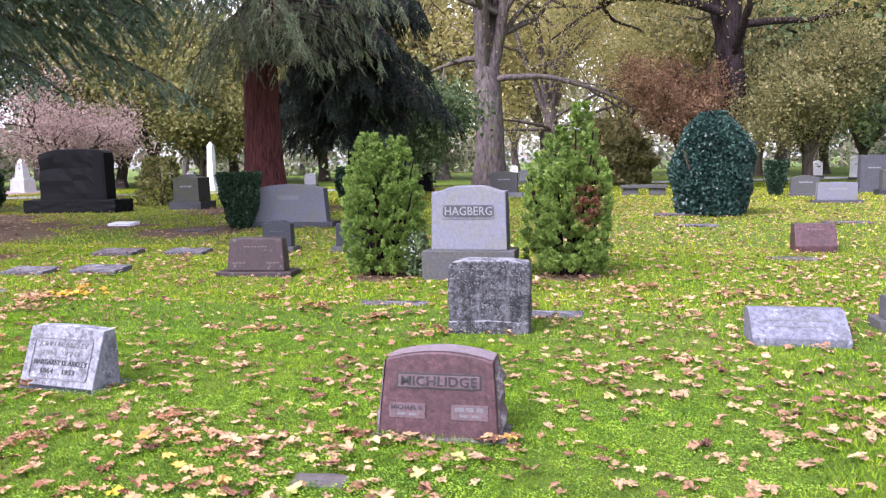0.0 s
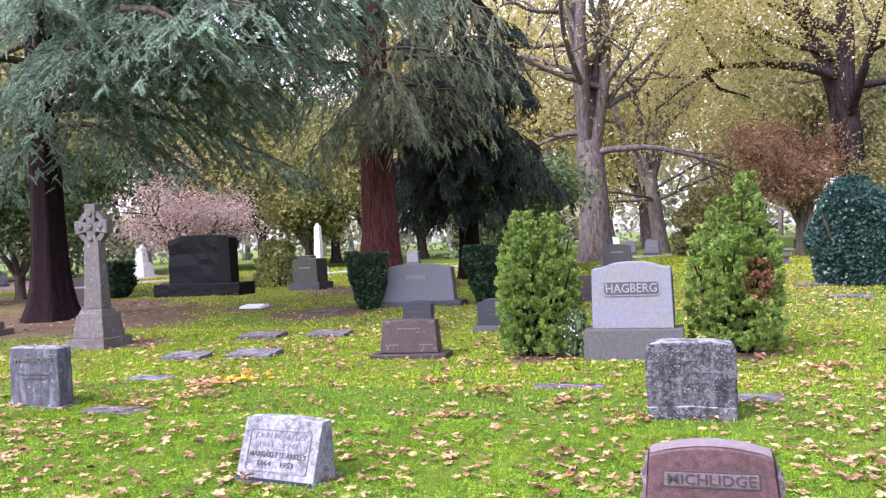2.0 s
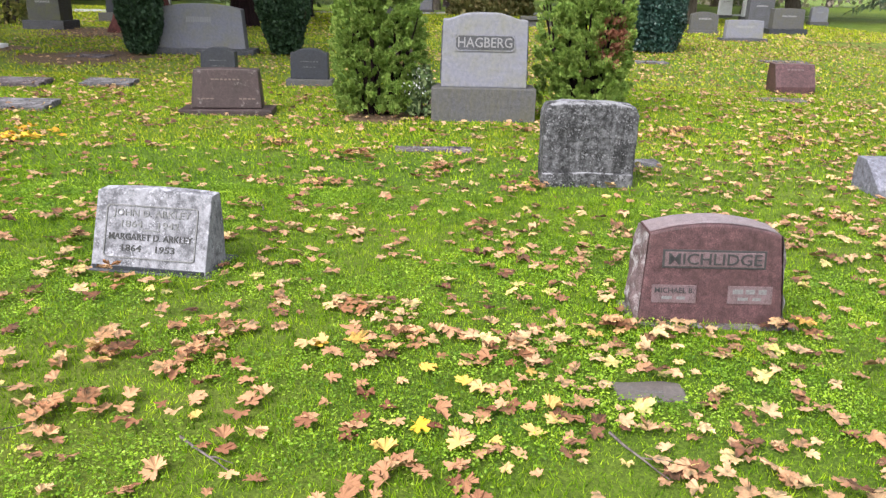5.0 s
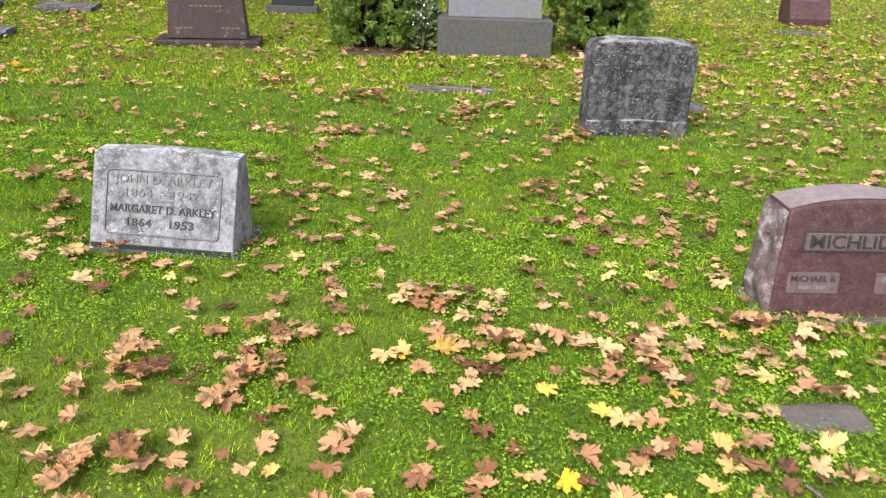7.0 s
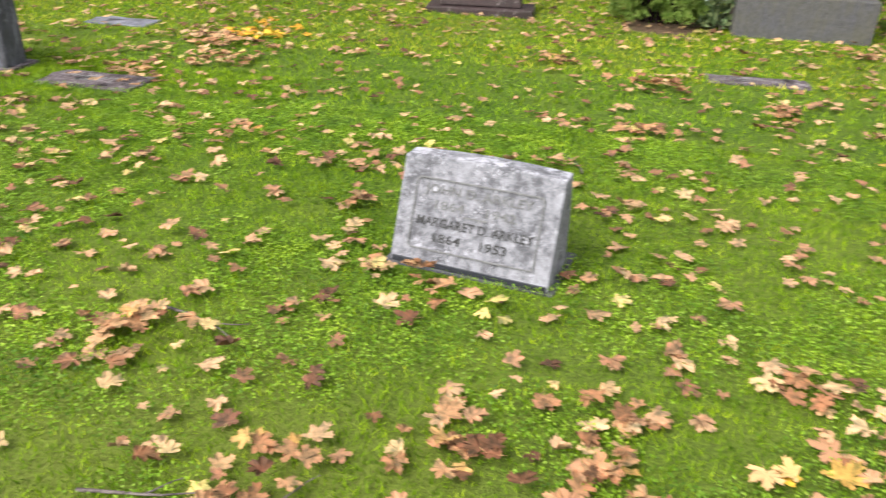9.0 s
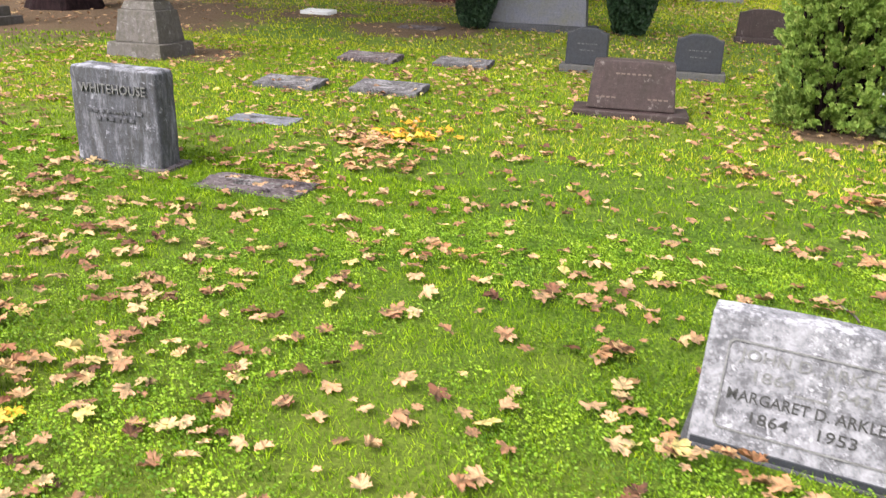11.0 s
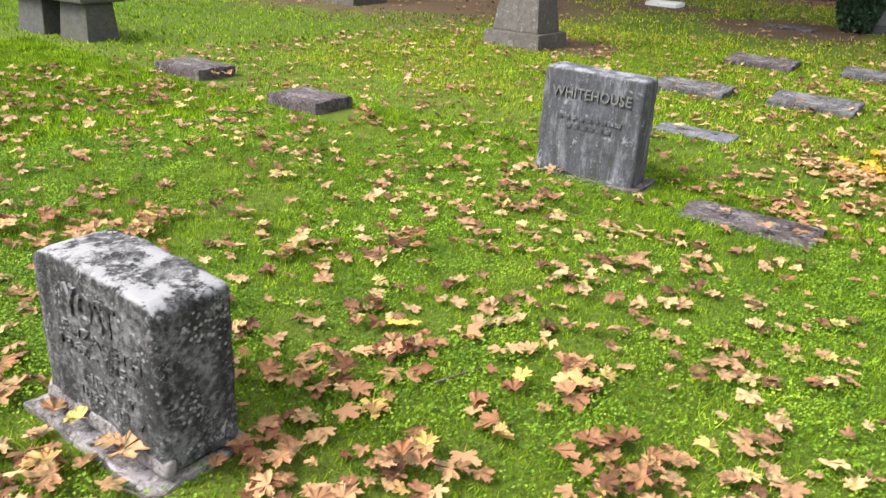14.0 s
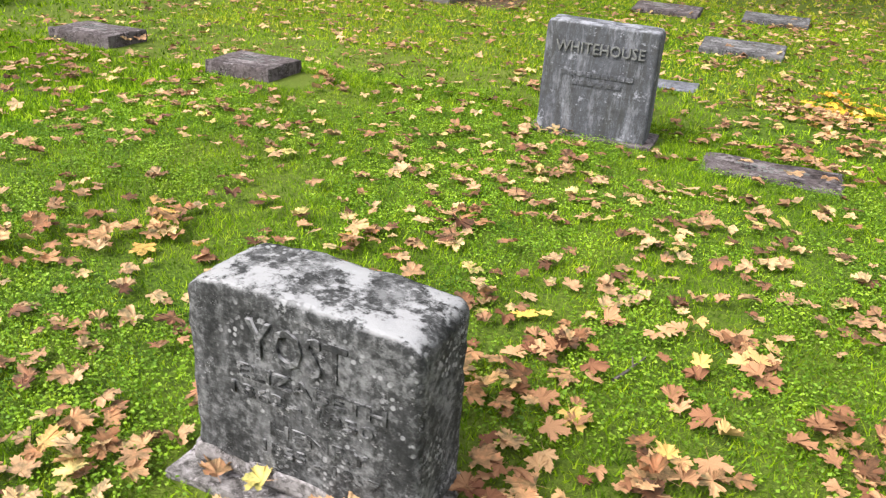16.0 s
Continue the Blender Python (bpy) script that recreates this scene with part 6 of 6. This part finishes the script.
HEAPS_EAST = [(-4.17, 3.48, 0.2), (-4.11, 8.32, 0.18), (-4.08, 4.6, 0.25), (-3.68, 3.74, 0.26), (-3.61, 3.23, 0.2), (-3.4, 7.91, 0.13), (-3.38, 6.66, 0.15), (-3.34, 4, 0.13), (-3.31, 3.74, 0.14), (-3.19, 7.69, 0.2), (-2.75, 4.28, 0.12), (-2.54, 3.86, 0.2), (-2.48, 7.44, 0.14), (-2.47, 7.23, 0.13), (-2.13, 5.63, 0.1), (-2.11, 3.82, 0.16), (-1.76, 9.36, 0.2), (-1.74, 6.73, 0.22), (-1.6, 4.09, 0.16), (-0.73, 4.17, 0.12), (-0.1, 9.27, 0.3), (0.23, 9.53, 0.35), (1.13, 9.1, 0.3)]
HEAPS = HEAPS_WEST + HEAPS_EAST


def scatter():
    r = np.random.default_rng(91)
    P = np.column_stack([r.uniform(-13, 4.5, 10500), r.uniform(1.4, 13, 10500)])
    G = np.column_stack([r.uniform(-13, 4.5, 1500), r.uniform(1.4, 13, 1500)])
    P = np.vstack([P, np.column_stack([r.uniform(-1.5, 4.5, 1100), r.uniform(4.2, 13, 1100)])])
    P = np.vstack([P, np.column_stack([r.uniform(-10.5, 0.5, 2100), r.uniform(1.8, 6.2, 2100)])])
    G = np.repeat(G, 1 + r.poisson(2.3, len(G)), 0)
    P = np.vstack([P, G + r.normal(size=G.shape) * 0.085])
    P = P[0.45 + 0.75 * value_noise(P, 1.6, 6) > r.uniform(0.3, 1.08, len(P))]
    P = P[r.random(len(P)) > np.clip((P[:, 1] - 5.5) * 0.11, 0, 0.5)]
    H = np.vstack([np.array([x, y]) + r.normal(size=(int(85 * s), 2)) * s * np.array([0.55, 0.45]) for x, y, s in HEAPS])
    Q = np.column_stack([r.uniform(-34, 14, 26000), r.uniform(13, 36, 26000)])
    Q = Q[value_noise(Q, 2.2, 7) > r.uniform(0.1, 0.95, len(Q))]
    Q = np.vstack([Q, np.column_stack([r.uniform(-1.5, 9, 5200), r.uniform(7, 30, 5200)]), np.column_stack([r.uniform(-8, -1, 1400), r.uniform(9, 20, 1400)])])
    Q = Q[clear_of(Q, 0.05)]
    shed = np.vstack([np.column_stack([x + r.normal(size=260) * q * 0.75, y + r.normal(size=260) * q * 0.75]) for x, y, q in TREE_FEET[:3]])
    return P[clear_of(P, 0.03)], H[clear_of(H, 0.03)], np.vstack([Q, shed])


def leaf_pose(r, big):
    tip = Euler((r.normal() * 0.16, r.normal() * 0.16, r.uniform(0, 6.283)))
    s = big * r.uniform(0.6, 1.35)
    return tip.to_matrix().to_4x4() @ Matrix.Diagonal((s, s, s * r.uniform(0.6, 1.5), 1))


def pile(x, y):
    """How high the leaves lie heaped at a place."""
    return max([0.06 * math.exp(-((x - a) ** 2 + (y - b_) ** 2) / (0.6 * s) ** 2) for a, b_, s in HEAPS])


def leaf_heap(name, pts, shapes, mat, size, seed, label):
    r = np.random.default_rng(seed)
    Vs, Fs, off = [], [], 0
    zs = ground_z(pts[:, 0], pts[:, 1])
    for (x, y), z in zip(pts, zs):
        V_, F_ = shapes[int(r.integers(len(shapes)))]
        m = np.array(leaf_pose(r, size))[:3, :3]
        q = V_ @ m.T
        q[:, 2] += z + 0.012 + abs(r.normal()) * 0.012 + pile(x, y) * r.random() - q[:, 2].min() * 0.85
        q[:, 0] += x
        q[:, 1] += y
        Vs.append(q)
        Fs.append(F_ + off)
        off += len(V_)
    ob = part(name, mesh_arrays(name, np.concatenate(Vs), np.concatenate(Fs)), mat)
    return tagged(ob, label, "fallen leaves", kind="stuff")


NEAR, DRIFT, FARL = scatter()
close = np.minimum(np.linalg.norm(NEAR - np.array([-2.7, 3.3]), axis=1), np.linalg.norm(NEAR - np.array([-7.0, 3.9]), axis=1))
order = np.argsort(close)
SINGLE, REST = NEAR[order[:300]], NEAR[order[300:]]
leaf_heap("leaf_litter", REST[REST[:, 1] < 6], SHAPES, M_FALLEN, 0.083, 92, "scattered tan and orange fallen leaves on the grass")
leaf_heap("leaf_litter", REST[REST[:, 1] >= 6], MIDDLE, M_FALLEN, 0.085, 96, "scattered tan fallen leaves round the markers")
leaf_heap("leaf_litter", DRIFT, SHAPES, M_DRIFT, 0.09, 100, "rust-brown and tan fallen leaves drifted together")
leaf_heap("leaf_litter", FARL, SIMPLE, M_FALLEN, 0.11, 93, "scattered pale fallen leaves further off on the lawn")


r_ = np.random.default_rng(97)
leaf_heap("leaf_litter", np.array([-6.53, 8.45]) + r_.normal(size=(34, 2)) * 0.15, SHAPES, M_YELLOW_LEAF, 0.1, 98, "bright orange-yellow fallen leaves in a clump")
BEHIND = np.column_stack([r_.uniform(-13, 4.5, 1500), r_.uniform(-5, 1.4, 1500)])
leaf_heap("leaf_litter", BEHIND, SIMPLE, M_FALLEN, 0.1, 99, "scattered tan fallen leaves on the open lawn")


def twig(x, y, yaw, length, seed):
    r = np.random.default_rng(seed)
    t = thing("twig", "thin pale fallen twig in the grass", "twig", pose(x, y, gz(x, y) + 0.022, 0, 0, yaw), "fallen twigs")
    pts, _ = wander((0, 0, 0), (1, 0, 0), length, 7, r, 0.25)
    pts[:, 2] *= 0.25
    side, _ = wander(pts[4], (0.7, 0.6, 0), length * 0.35, 4, r, 0.3)
    side[:, 2] *= 0.2
    V_, F_ = tubes([(pts, np.linspace(0.006, 0.002, 8)), (side, np.linspace(0.003, 0.0015, 5))], 6)
    smooth(part("stem", mesh_arrays("stem", V_, F_), M_BARK_GREY, t))


for i, (x, y, a, q) in enumerate([(-4.35, 3.3, 30, 0.45), (-4.05, 3.1, 10, 0.4), (-1.75, 3.2, -60, 0.3), (-4.9, 4.15, -5, 0.4), (-4.6, 3.3, 15, 0.3), (-3.2, 3.1, -40, 0.3), (-3.6, 5.9, 100, 0.35), (-7.55, 3.25, 15, 0.25), (-7.2, 4.2, 70, 0.2)]):
    twig(x, y, a, q, 300 + i)

# leaves that lie on the flat stones
ON_STONE = np.array([(-6.78, 6.62), (-6.70, 6.70), (-6.68, 6.56), (-6.75, 6.74), (-6.9, 6.75), (-6.62, 6.64), (-7.2, 6.78), (-2.35, 8.3), (-2.6, 8.34), (-2.7, 8.2), (-11.7, 6.8), (-11.65, 6.9), (-10.2, 6.9), (-1.5, 3.6), (-7.8, 8.4), (-8.4, 10.1), (-7.4, 10.2), (-7.62, 10.1), (-8.75, 10.0), (-8.5, 10.15), (-7.3, 12.3), (-8.7, 12.1), (-8.45, 12.2), (-10.45, 6.65), (-12.05, 6.75), (-8.05, 8.33), (-7.1, 6.6), (-6.85, 6.52), (-6.8, 6.6), (-6.65, 6.7), (-7.92, 3.325), (-7.8, 3.33), (-7.66, 3.32), (-7.55, 3.33), (-7.6, 3.32)])
ob_ = leaf_heap("leaf_litter", ON_STONE, SHAPES, M_FALLEN, 0.1, 95, "fallen leaves lying on the flat markers")
ob_.location.z = 0.03

# the leaves that lie nearest to the walk, each one on its own
litter = thing("fallen_leaves", "tan, orange and yellow fallen maple leaves lying on the grass", "fallen leaves", pose(0, 0, 0))
LEAF_MESH = []
for V_, F_ in SHAPES:
    me_ = mesh_arrays("leaf", V_, F_)
    me_.materials.append(M_LEAF_PIECE)
    LEAF_MESH.append(me_)
r_ = np.random.default_rng(94)
for x, y in SINGLE:
    ob = new("leaf", LEAF_MESH[int(r_.integers(len(LEAF_MESH)))])
    ob.parent = litter
    ob.matrix_basis = Matrix.Translation((x, y, gz(x, y) + 0.016 + abs(r_.normal()) * 0.012 + pile(x, y) * r_.random())) @ leaf_pose(r_, 0.086)
